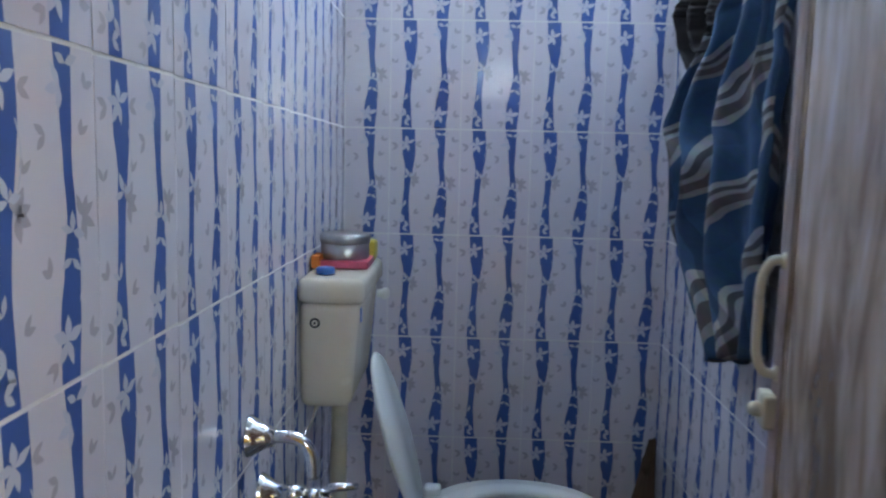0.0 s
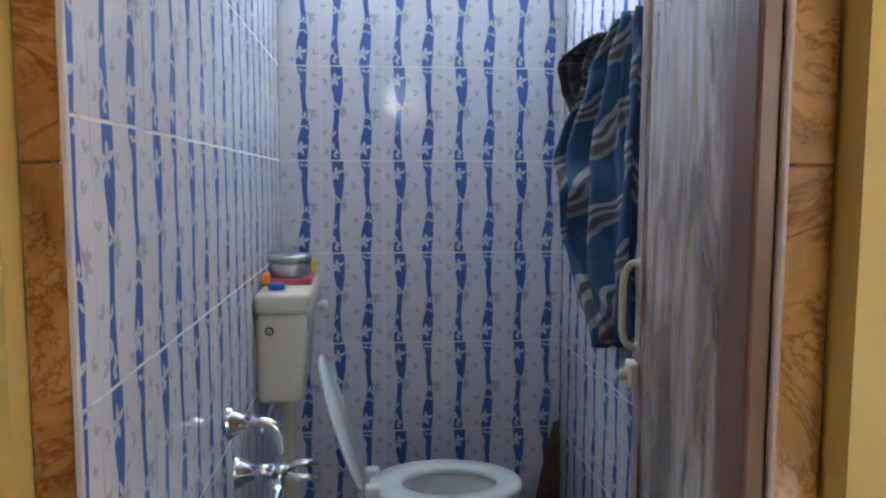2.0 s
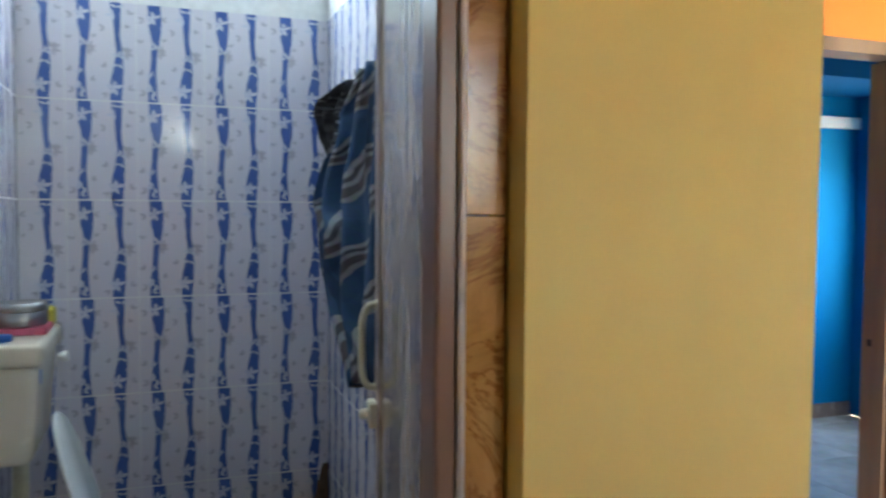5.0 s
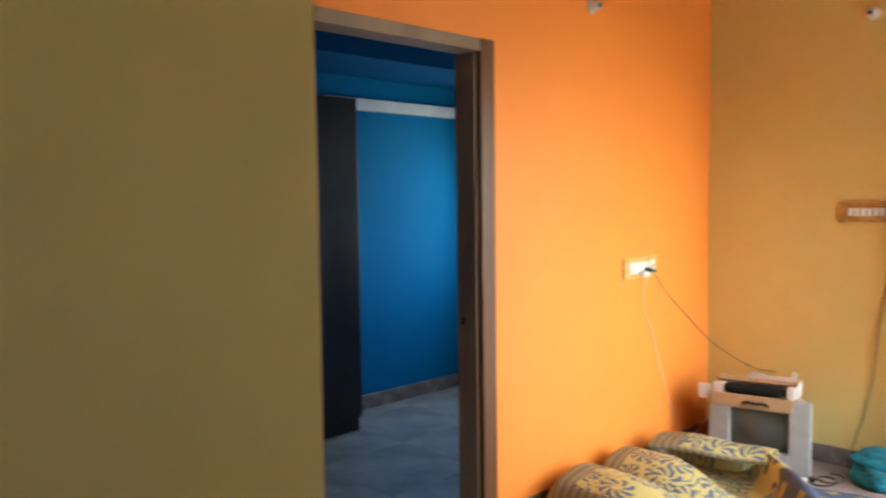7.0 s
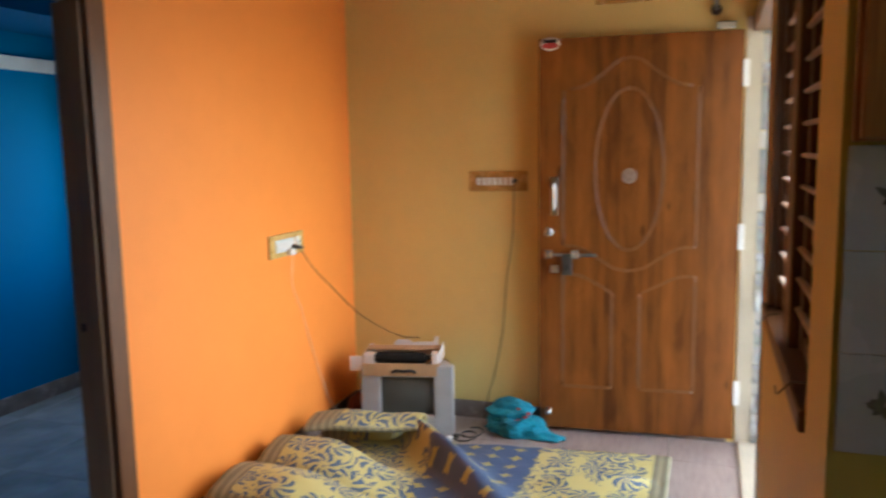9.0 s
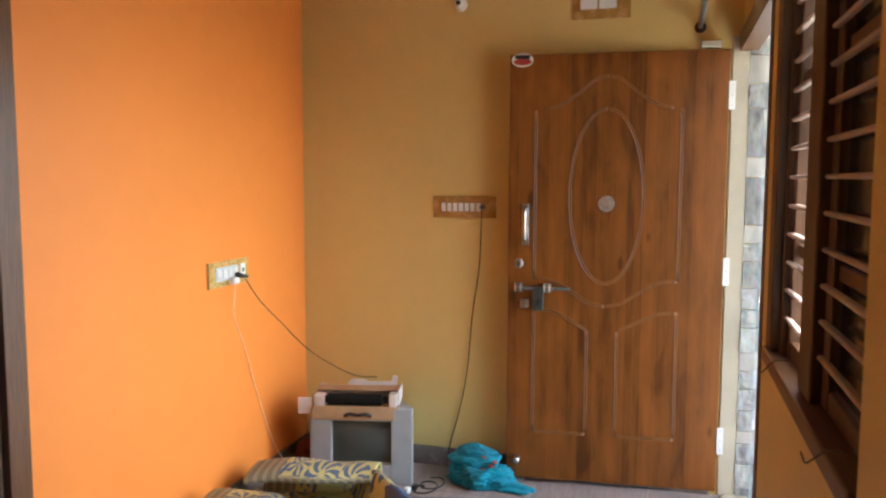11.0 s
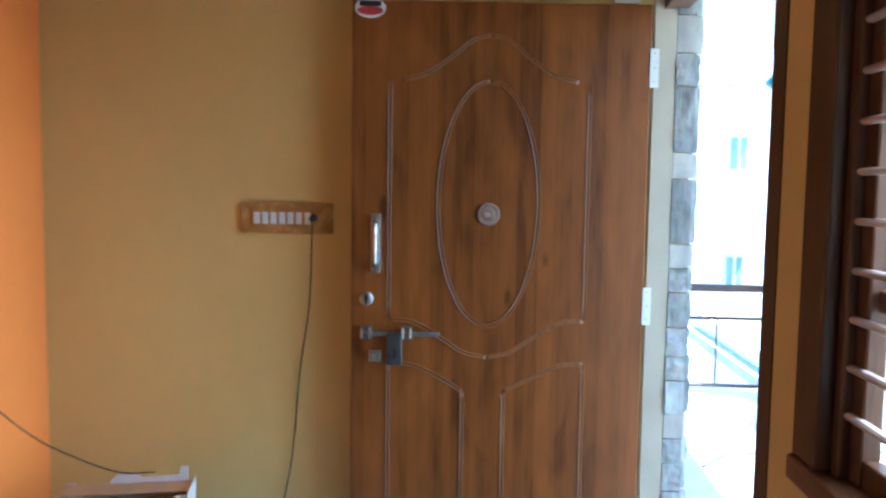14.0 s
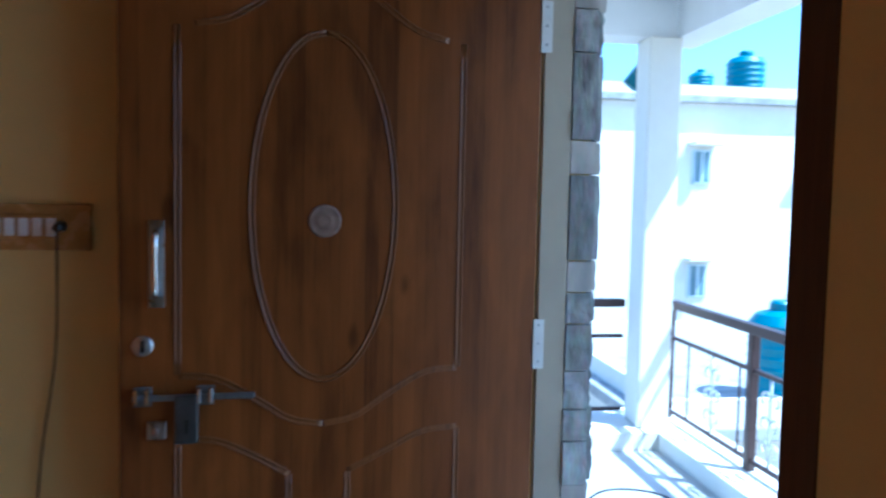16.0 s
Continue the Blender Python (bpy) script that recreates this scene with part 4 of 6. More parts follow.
for nm, at, ax in (("bulb_holder", (XE, -1.83, 2.385), "x"), ("bulb_holder", (4.01, YO, 2.385), "y")):
    bh = thing(nm, at, "white bulb holder fixed high on the wall, without a bulb", "bulb holder")
    prof = [(0, 0), (0.034, 0), (0.034, -0.008), (0.022, -0.014), (0.019, -0.045), (0.021, -0.05), (0.0, -0.05)]
    part("holder", lathe(prof, ax, at, 20), M["white_plastic"], bh, "", True)
    tip = [(0, -0.0505), (0.012, -0.0505), (0.012, -0.056), (0, -0.056)]
    part("contact", lathe(tip, ax, at, 12), M["black"], bh)
rod = thing("curtain_rod", (4.2, -2.975, 2.215), "dark metal curtain rod over the entrance door", "curtain rod")
part("pole", tube([(3.9, -2.975, 2.225), (XE - 0.03, -2.975, 2.215)], 0.011, 12), M["grey_iron"], rod, "", True)
part("bracket", lathe([(0, 0), (0.026, 0), (0.026, -0.01), (0.014, -0.016), (0.014, -0.034), (0, -0.034)], "x", (XE, -2.975, 2.215), 18), M["rail"], rod, "dark wall socket", True)
part("bracket", box(3.92, 3.94, YS, -2.96, 2.205, 2.22, 0.003), M["rail"], rod, "dark wall bracket")
kn = thing("door_closer_block", (XE - 0.02, -3.03, 2.14), "small pale block fixed to the wall above the door", "wall block")
part("block", box(XE - 0.05, XE, -3.07, -2.98, 2.12, 2.15, 0.006), M["cream_frame"], kn)

# ---- television, box, cloth ----
tv = thing("television", (5.0, -1.39, 0), "old silver-grey tube television standing on the floor", "television")
fr = bmesh.new()
for a in ((-1.69, -1.583, 0.0, 0.386), (-1.287, -1.18, 0.0, 0.386), (-1.583, -1.287, 0.322, 0.386), (-1.583, -1.287, 0.0, 0.104)):
    box(4.80, 4.85, a[0], a[1], a[2], a[3], 0.006, 2, fr)
part("front_frame", fr, M["silver"], tv)
scr = bmesh.new()
N = 10
vs = [[scr.verts.new((4.835 - 0.022 * (1 - (2 * i / N - 1) ** 2) * (1 - (2 * k / N - 1) ** 2), -1.585 + 0.30 * i / N, 0.102 + 0.222 * k / N)) for k in range(N + 1)] for i in range(N + 1)]
for i in range(N):
    for k in range(N):
        scr.faces.new((vs[i][k], vs[i + 1][k], vs[i + 1][k + 1], vs[i][k + 1]))
part("screen", scr, M["screen"], tv, "dark grey curved screen", True)
case = box(4.851, 5.13, -1.685, -1.185, 0.01, 0.38, 0.01)
for v in case.verts:
    k = max(0, (v.co.x - 4.95) / 0.21)
    v.co.y = -1.435 + (v.co.y + 1.435) * (1 - 0.30 * k)
    v.co.z = 0.01 + (v.co.z - 0.01) * (1 - 0.15 * k)
part("case", case, M["silver"], tv)
part("brand_bar", box(4.797, 4.80, -1.49, -1.39, 0.075, 0.088), M["white_plastic"], tv)
for k in range(4):
    part("button", box(4.796, 4.80, -1.52 + 0.035 * k, -1.50 + 0.035 * k, 0.03, 0.042, 0.001, 1), M["black"], tv)

bx = thing("open_carton", (4.95, -1.39, 0.42), "torn open cardboard box with white inside on the television", "box")
part("base", box(4.79, 5.01, -1.63, -1.205, 0.421, 0.427), M["card"], bx)
part("front_flap", box(4.785, 4.79, -1.615, -1.21, 0.368, 0.436, 0.001, 1), M["card"], bx)
bm = bmesh.new()
prof = [(-1.605, 0.43), (-1.605, 0.538), (-1.582, 0.538), (-1.576, 0.508), (-1.45, 0.503), (-1.44, 0.516), (-1.37, 0.518), (-1.35, 0.50), (-1.345, 0.482), (-1.24, 0.476), (-1.232, 0.494), (-1.205, 0.492), (-1.2, 0.43)]
fa = bm.faces.new([bm.verts.new((5.0, y, z)) for y, z in prof])
ex = bmesh.ops.extrude_face_region(bm, geom=[fa])
bmesh.ops.translate(bm, vec=(0.005, 0, 0), verts=[v for v in ex["geom"] if isinstance(v, bmesh.types.BMVert)])
part("back_flap", bm, M["card_white"], bx, "torn pinkish-white back flap")
part("side", box(4.84, 4.999, -1.632, -1.627, 0.428, 0.503), M["card_white"], bx)
part("side", box(4.80, 4.999, -1.21, -1.205, 0.428, 0.485), M["card"], bx)
part("side_flap", box(4.803, 4.807, -1.204, -1.135, 0.39, 0.472, 0.001, 1), M["card_white"], bx)
part("packing", box(4.80, 4.87, -1.268, -1.213, 0.428, 0.482, 0.005), M["card_white"], bx)
part("packing", box(4.80, 4.86, -1.624, -1.585, 0.428, 0.492, 0.005), M["card_white"], bx)
part("upper_edge", box(4.905, 4.998, -1.622, -1.215, 0.482, 0.488, 0.001, 1), M["card"], bx)
part("carry_handle", tube(smooth_line([(4.783, -1.50, 0.388), (4.774, -1.475, 0.401), (4.772, -1.435, 0.397), (4.774, -1.395, 0.401), (4.783, -1.37, 0.388)], 5), 0.009, 8), M["black"], bx, "black carry handle", True)
dr_unit = thing("printer_drum", (4.83, -1.39, 0.49), "black ribbed roller lying in the open box", "roller")
part("roller", lathe([(0, -0.185), (0.012, -0.185), (0.012, -0.165), (0.018, -0.164), (0.018, -0.14), (0.029, -0.138)] + [(0.029 + 0.0012 * (k % 2), -0.135 + 0.27 * k / 22) for k in range(23)] + [(0.018, 0.138), (0.018, 0.16), (0.012, 0.162), (0.012, 0.18), (0, 0.18)], "y", (4.825, -1.415, 0.461), 18), M["roller"], dr_unit)
# the set stands turned by some degrees, with the box on it
TURN = Matrix.Translation((4.80, -1.18, 0)) @ Matrix.Rotation(radians(13), 4, "Z") @ Matrix.Translation((-4.80, 1.18, 0))
for ob in tv.children:
    ob.data.transform(TURN)
for top_thing in (bx, dr_unit):
    for ob in top_thing.children:
        ob.data.transform(TURN @ Matrix.Translation((0, 0.012, -0.034)))


def crumpled(name, at, size, seed, material, folds=26, lump=0.4, sub=4):
    """A heap of soft cloth: a flattened ball drawn into ridged folds, resting on its flat underside."""
    bm = bmesh.new()
    bmesh.ops.create_icosphere(bm, subdivisions=sub, radius=1.0)
    off = Vector((seed * 7.3, seed * 3.1, seed))
    for v in bm.verts:
        n = v.co.normalized()
        r = 1 + lump * noise.noise(n * 1.6 + off) + 0.16 * abs(math.sin(folds * noise.noise(n * 0.9 + off * 2))) + 0.05 * noise.noise(n * 7 + off)
        p = n * r
        p.z = max(p.z, -0.55)
        v.co = Vector((at[0] + p.x * size[0], at[1] + p.y * size[1], at[2] + (p.z + 0.55) * size[2] / 1.55))
    return bm


cl = thing("cloth_bundle", (5.02, -2.0, 0), "crumpled turquoise cloth with red flowers heaped on the floor", "cloth")
part("lower_fold", crumpled("h", (5.04, -2.0, 0), (0.09, 0.135, 0.12), 1, M["turquoise"], 60, 0.5, 5), M["turquoise"], cl, "", True)
part("upper_fold", crumpled("h", (5.07, -1.96, 0.07), (0.075, 0.11, 0.095), 2, M["turquoise"], 38, 0.4, 5), M["turquoise"], cl, "", True)
part("tail", crumpled("h", (5.0, -2.16, 0), (0.04, 0.10, 0.035), 3, M["turquoise"], 40, 0.5, 4), M["turquoise"], cl, "", True)
rnd = random.Random(4)
for k in range(6):
    a = rnd.uniform(-0.08, 0.08)
    part("red_flower", crumpled("f", (4.975 + 0.01 * k % 3, -2.0 + a, 0.05 + 0.018 * k), (0.010, 0.012, 0.012), 5 + k, M["red_print"], 5, 0.2, 2), M["red_print"], cl, "red printed flower", True)
c4 = thing("coiled_cable", (4.88, -1.74, 0), "black cable lying in loops beside the television", "cable")
part("wire", tube(smooth_line([(4.86 + 0.06 * math.cos(k * 0.9) + 0.004 * k, -1.74 + 0.05 * math.sin(k * 0.9) - 0.004 * k, 0.006 + 0.002 * k) for k in range(16)], 4), 0.004, 6), M["black"], c4, "", True)
for k, (x, y) in enumerate(((4.83, -1.68), (4.87, -1.70))):
    ad = thing("power_plug", (x, y, 0), "small white and black plug lying on the floor", "plug")
    part("body", box(x - 0.02, x + 0.02, y - 0.014, y + 0.014, 0, 0.026, 0.006), M["white_plastic"] if k == 0 else M["black"], ad)
    for s in (-1, 1):
        part("pin", tube([(x - 0.02, y + s * 0.006, 0.013), (x - 0.038, y + s * 0.006, 0.013)], 0.002, 6), M["steel"], ad)
rg = thing("red_rag", (5.02, -1.06, 0), "rust-red rag in the corner behind the television", "cloth")
part("heap", crumpled("h", (5.03, -1.06, 0), (0.10, 0.06, 0.14), 9, M["rag"]), M["rag"], rg, "", True)


# ---- floor mat over bedding ----
def smoothstep(a, b, x):
    t = min(1, max(0, (x - a) / (b - a)))
    return t * t * (3 - 2 * t)


def mat_height(x, y):
    """Bedding rolls under the mat near the orange wall, falling flat towards the door."""
    roll = smoothstep(-1.80, -1.30, y)
    ends = smoothstep(-0.96, -1.06, y)
    rolls = 0.105 + 0.085 * abs(math.sin((x - 3.55) * math.pi / 0.40)) ** 0.55
    far = 1 - smoothstep(4.16, 4.38, x)
    near = smoothstep(3.50, 3.61, x) ** 0.6
    h = 0.012 + roll * rolls * ends * far * near
    d = ((y + 1.80) - (x - 4.40)) / 1.41
    crest = 0.16 if d > 0 else 0.16 * math.exp(-(d / 0.10) ** 2)
    if d > 0:
        crest *= math.exp(-(d / 0.045) ** 2)
    h = max(h, 0.012 + crest * smoothstep(3.75, 4.5, x) * (1 - smoothstep(4.62, 4.74, x)))
    e = (x - 4.40) + 0.30 * (y + 2.3)
    h += 0.045 * math.exp(-(e / 0.05) ** 2) * smoothstep(-2.2, -2.4, y) * (1 - smoothstep(-2.62, -2.8, y))
    h += 0.012 * (noise.noise(Vector((x * 3, y * 3, 2))) + 1) + 0.006 * noise.noise(Vector((x * 11, y * 11, 5)))
    return h


mt = thing("floor_mat", (4.1, -1.9, 0), "blue and yellow patterned mat spread over rolled bedding on the floor", "mat")
bm = bmesh.new()
uvl = bm.loops.layers.uv.new("UVMap")
NX, NY = 90, 100
grid = []
for i in range(NX + 1):
    row = []
    for k in range(NY + 1):
        s, r = i / NX, k / NY
        y = -0.985 - 1.84 * r
        x = 3.52 + (4.655 + 0.22 * r - 3.52) * s
        row.append((bm.verts.new((x, y, mat_height(x, y))), s * 1.4, r * 1.86))
    grid.append(row)
for i in range(NX):
    for k in range(NY):
        q = (grid[i][k], grid[i + 1][k], grid[i + 1][k + 1], grid[i][k + 1])
        f = bm.faces.new([a[0] for a in q])
        for lp, a in zip(f.loops, q):
            lp[uvl].uv = (a[1], a[2])
mo = part("sheet", bm, M["mat"], mt, "", True)
sol = mo.modifiers.new("thickness", "SOLIDIFY")
sol.thickness, sol.offset = 0.004, 1
# folded-back flap at the far edge
bm = bmesh.new()
uvl = bm.loops.layers.uv.new("UVMap")
rows = []
LIP = ((0.0, 0.0, 0.015), (0.0, 0.05, 0.09), (-0.02, 0.09, 0.165), (-0.06, 0.12, 0.188), (-0.13, 0.13, 0.186), (-0.20, 0.13, 0.176), (-0.232, 0.13, 0.160), (-0.225, 0.13, 0.143), (-0.17, 0.12, 0.138), (-0.10, 0.10, 0.145))
for i in range(41):
    s = i / 40
    base = Vector((4.56 + 0.20 * s, -1.05 - 0.52 * s, 0))
    line = smooth_line([(a, b, c) for a, b, c in LIP], 3)
    row = []
    for k, q in enumerate(line):
        r = k / (len(line) - 1)
        lift = 1.08 + 0.10 * math.sin(4.2 * s + 0.6) + 0.05 * noise.noise(Vector((s * 4, r * 3, 1)))
        p = base + Vector((q.x * (1 - 0.12 * s) + 0.008 * math.sin(9 * s), -0.05 * r, q.z * lift))
        row.append((bm.verts.new(p), 1.05 + 0.30 * r if r < 0.64 else 0.05, s * 0.60))
    rows.append(row)
for a, b in zip(rows, rows[1:]):
    for k in range(len(a) - 1):
        q = (a[k], a[k + 1], b[k + 1], b[k])
        f = bm.faces.new([e[0] for e in q])
        for lp, e in zip(f.loops, q):
            lp[uvl].uv = (e[1], e[2])
fo = part("folded_flap", bm, M["mat"], mt, "", True)
sol = fo.modifiers.new("thickness", "SOLIDIFY")
sol.thickness = 0.005

# ---- bathroom: door surround, leaf ----
sur = thing("door_3", (0.46, -2.2, 0), "brown marble tiled surround of the bathroom doorway", "door frame", kind="structure")
for x0, x1 in ((-0.042, -0.009), (0.899, 0.963)):
    z = 0.0
    for hh in (0.52, 0.47, 0.47, 0.47, 0.23):
        part("marble_tile", box(x0, x1, -2.205, -2.132, z + 0.0008, min(z + hh, 2.158) - 0.0008, 0.002, 1), M["marble"], sur)
        z += hh
part("marble_tile", box(0.0, 0.899, -2.205, -2.132, 2.10, 2.158, 0.002, 1), M["marble"], sur)
part("grout_strip", box(-0.0088, -0.0045, -2.204, -2.10, 0, 2.10), M["grout"], sur)
z = 0.0
for hh in (0.52, 0.47, 0.47, 0.47, 0.17):
    part("marble_tile", box(-0.042, 0.006, -2.214, -2.2065, z + 0.0008, z + hh - 0.0008, 0.0015, 1), M["marble"], sur)
    z += hh
part("edge_bead", box(0.0065, 0.0155, -2.216, -2.2065, 0, 2.10, 0.002, 1), M["tile_white"], sur, "white tile edge bead")
part("pvc_post", box(0.858, 0.892, -2.20, -2.13, 0, 2.10, 0.006), M["pvc_frame"], sur, "pink-brown plastic frame post")
part("pvc_bead", box(0.889, 0.899, -2.212, -2.198, 0, 2.10, 0.003, 1), M["pvc_edge"], sur, "pale plastic bead")

PH, PF = Vector((0.884, -2.125, 0)), Vector((0.985, -1.42, 0))
pal = (PF - PH).normalized()
pout = Vector((-pal.y, pal.x, 0))
PVC = Matrix(((pal.x, pout.x, 0, PH.x), (pal.y, pout.y, 0, PH.y), (0, 0, 1, 0.01), (0, 0, 0, 1)))
PL = (PF - PH).length


def on_pvc(bm):
    bmesh.ops.transform(bm, matrix=PVC, verts=bm.verts)
    return bm


bd = thing("bathroom_door", PH, "open glossy plastic bathroom door with grey-beige streaks", "door")
part("panel", on_pvc(box(0.09, PL - 0.07, -0.026, 0.0, 0.02, 2.06, 0.002)), M["pvc"], bd)
part("hinge_stile", on_pvc(box(0.0, 0.089, -0.030, 0.006, 0, 2.08, 0.005)), M["pvc_frame"], bd, "pink-brown hinge stile")
part("free_stile", on_pvc(box(PL - 0.069, PL, -0.030, 0.004, 0, 2.08, 0.004)), M["pvc"], bd)
for u in (PL - 0.052, PL - 0.030, PL - 0.012):
    part("bead", on_pvc(box(u - 0.004, u + 0.004, 0.003, 0.008, 0, 2.08, 0.002, 1)), M["pvc_edge"], bd, "pale raised bead")
hd = part("handle", on_pvc(tube(smooth_line([(PL - 0.03, 0.004, 1.235), (PL - 0.03, 0.026, 1.232), (PL - 0.03, 0.040, 1.20), (PL - 0.03, 0.042, 1.135), (PL - 0.03, 0.040, 1.07), (PL - 0.03, 0.026, 1.042), (PL - 0.03, 0.004, 1.04)], 6), 0.0085, 10)), M["ivory"], bd, "ivory plastic pull handle", True)
for z in (1.235, 1.04):
    part("rosette", on_pvc(lathe([(0, 0), (0.015, 0), (0.013, 0.006), (0, 0.006)], "y", (PL - 0.03, 0.004, z), 14)), M["ivory"], hd, "", True)
lt = part("latch", on_pvc(box(PL - 0.055, PL + 0.004, 0.004, 0.028, 0.945, 1.005, 0.006)), M["ivory"], bd, "ivory plastic latch")
part("latch_knob", on_pvc(lathe([(0, 0), (0.013, 0), (0.013, 0.012), (0.008, 0.02), (0, 0.02)], "y", (PL - 0.028, 0.028, 0.975), 14)), M["ivory"], lt, "", True)
part("latch_pin", on_pvc(tube([(PL + 0.004, 0.016, 0.985), (PL + 0.022, 0.016, 0.985)], 0.006)), M["steel"], lt)

# towel
tw = thing("towel", (1.09, -0.85, 1.9), "blue checked towel with grey bands hanging on the tiled wall", "towel")


def hung(x, y0, y1, z0, z1, seed, taper, uvoff=0.0, lean=0.16, edge=()):
    """Cloth hanging from one hook in deep folds; it narrows to the top."""
    bm = bmesh.new()
    uvl = bm.loops.layers.uv.new("UVMap")
    rows = []
    for k in range(61):
        r = k / 60
        z = z1 + (z0 - z1) * r
        wid = taper + (1 - taper) * smoothstep(0, 0.55, r) * (1 - 0.18 * smoothstep(0.8, 1.0, r))
        row = []
        for i in range(65):
            s = i / 64 - 0.5
            ph = 17 * s + 1.2 * math.sin(2.4 * r + seed)
            depth = 0.036 * (0.5 + 0.5 * r) * math.sin(ph) + 0.014 * math.sin(2.3 * ph + 3 * r)
            yy = (y0 + y1) / 2 + (y1 - y0) * s * wid + 0.02 * math.sin(6 * r + seed) + (s + 0.5) * lean * math.sin(math.pi * min(1, r * 1.15)) + 0.01 * noise.noise(Vector((s * 9, r * 9, seed)))
            xx = x
            if edge:
                far = edge[0][1]
                for (ra, ea), (rb, eb) in zip(edge, edge[1:]):
                    if r >= ra:
                        far = ea + (eb - ea) * smoothstep(ra, rb, r)
                yy = y0 + (far - y0) * (s + 0.5) + 0.03 * noise.noise(Vector((s * 5, r * 11, seed)))
                xx = x - 0.05 * math.sin(math.pi * r) * (s + 0.5)
            zz = z - 0.10 * (s + 0.5) * smoothstep(0.7, 1, r) + 0.015 * noise.noise(Vector((s * 6, seed, r)))
            row.append((bm.verts.new((xx + depth, yy, zz)), s * 1.1 + 0.5 + 0.25 * r, r * 1.25 + uvoff + 0.3 * s))
        rows.append(row)
    for a, b in zip(rows, rows[1:]):
        for i in range(64):
            q = (a[i], a[i + 1], b[i + 1], b[i])
            f = bm.faces.new([e[0] for e in q])
            for lp, e in zip(f.loops, q):
                lp[uvl].uv = (e[1], e[2])
    return bm


to = part("cloth", hung(1.07, -1.17, -0.46, 1.0, 1.88, 1.0, 0.32, edge=((0.0, -0.95), (0.14, -0.74), (0.44, -0.46), (0.55, -0.54), (0.74, -0.47), (1.0, -0.80))), M["towel"], tw, "", True)
so = to.modifiers.new("thickness", "SOLIDIFY")
so.thickness = 0.006
dk = thing("dark_garment", (1.09, -0.62, 1.9), "dark crumpled garment hanging beside the towel", "cloth")
dko = part("cloth", hung(1.06, -0.82, -0.50, 1.73, 1.87, 3.0, 0.45, edge=((0.0, -0.80), (0.18, -0.60), (0.5, -0.54), (0.85, -0.50), (1.0, -0.57))), M["dark_cloth"], dk, "", True)
so = dko.modifiers.new("thickness", "SOLIDIFY")
so.thickness = 0.006
hk = thing("wall_hook", (BR, -0.8, 1.91), "steel hook bar on the tiled wall", "hook")
part("bar", box(BR - 0.008, BR - 0.001, -1.05, -0.5, 1.885, 1.92, 0.002), M["steel"], hk)
for y in (-0.95, -0.78, -0.62):
    part("peg", tube(smooth_line([(BR - 0.008, y, 1.895), (BR - 0.06, y, 1.885), (BR - 0.075, y, 1.915)], 4), 0.004), M["steel"], hk, "", True)

# ---- toilet ----
tl = thing("toilet", (0.55, -0.62, 0), "white ceramic toilet with its seat down and lid raised", "toilet")
CX, CY = 0.60, -0.675


def egg(rx0, rx1, ry, n=40):
    """Outline that is longer to the front (+x)."""
    out = []
    for i in range(n):
        a = 2 * math.pi * i / n
        c, s = math.cos(a), math.sin(a)
        out.append(((rx1 if c > 0 else rx0) * c, ry * s))
    return out


def loft(levels, n=40, cap=(True, True)):
    """Skin over egg-shaped outlines: (z, x-shift, back, front, half width)."""
    bm = bmesh.new()
    rings = []
    for z, dx, b0, b1, w in levels:
        rings.append([bm.verts.new((CX + dx + x, CY + y, z)) for x, y in egg(b0, b1, w, n)])
    for a, b in zip(rings, rings[1:]):
        for i in range(n):
            bm.faces.new((a[i], a[(i + 1) % n], b[(i + 1) % n], b[i]))
    if cap[0]:
        bm.faces.new(rings[0])
    if cap[1]:
        bm.faces.new(rings[-1])
    return bm


part("bowl", loft([(0.0, -0.05, 0.2, 0.17, 0.115), (0.03, -0.05, 0.2, 0.17, 0.115), (0.12, -0.05, 0.19, 0.15, 0.10), (0.24, -0.02, 0.20, 0.19, 0.13), (0.34, 0, 0.24, 0.24, 0.175), (0.385, 0, 0.25, 0.25, 0.185), (0.40, 0, 0.245, 0.245, 0.18), (0.40, 0.015, 0.165, 0.175, 0.125), (0.33, 0.015, 0.15, 0.15, 0.11), (0.22, 0.0, 0.07, 0.07, 0.06)]), M["ceramic"], tl, "", True)
part("back_shelf", box(0.30, 0.42, CY - 0.11, CY + 0.11, 0.20, 0.385, 0.02), M["ceramic"], tl, "", True)
part("seat", loft([(0.403, 0, 0.25, 0.255, 0.19), (0.415, 0, 0.258, 0.262, 0.197), (0.428, 0, 0.25, 0.255, 0.19), (0.428, 0.015, 0.165, 0.17, 0.122), (0.418, 0.015, 0.155, 0.16, 0.112), (0.403, 0.015, 0.16, 0.165, 0.118), (0.403, 0, 0.25, 0.255, 0.19)], 48, (False, False)), M["seat"], tl, "white plastic seat ring", True)
lid = loft([(0.0, 0, 0.24, 0.245, 0.19), (0.006, 0, 0.25, 0.252, 0.197), (0.014, 0, 0.245, 0.248, 0.192), (0.018, 0, 0.20, 0.2, 0.15)], 48)
bmesh.ops.translate(lid, vec=(-(CX - 0.24), -CY, 0), verts=lid.verts)
bmesh.ops.transform(lid, matrix=pose(0.338, CY, 0.418, 0, -107.5, 0) @ Matrix.Scale(0.945, 4), verts=lid.verts)
part("lid", lid, M["seat"], tl, "raised white lid leaning on the cistern", True)
for s in (-1, 1):
    part("hinge", box(0.335, 0.385, CY + s * 0.075 - 0.022, CY + s * 0.075 + 0.022, 0.405, 0.452, 0.01, 3), M["seat"], tl, "", True)

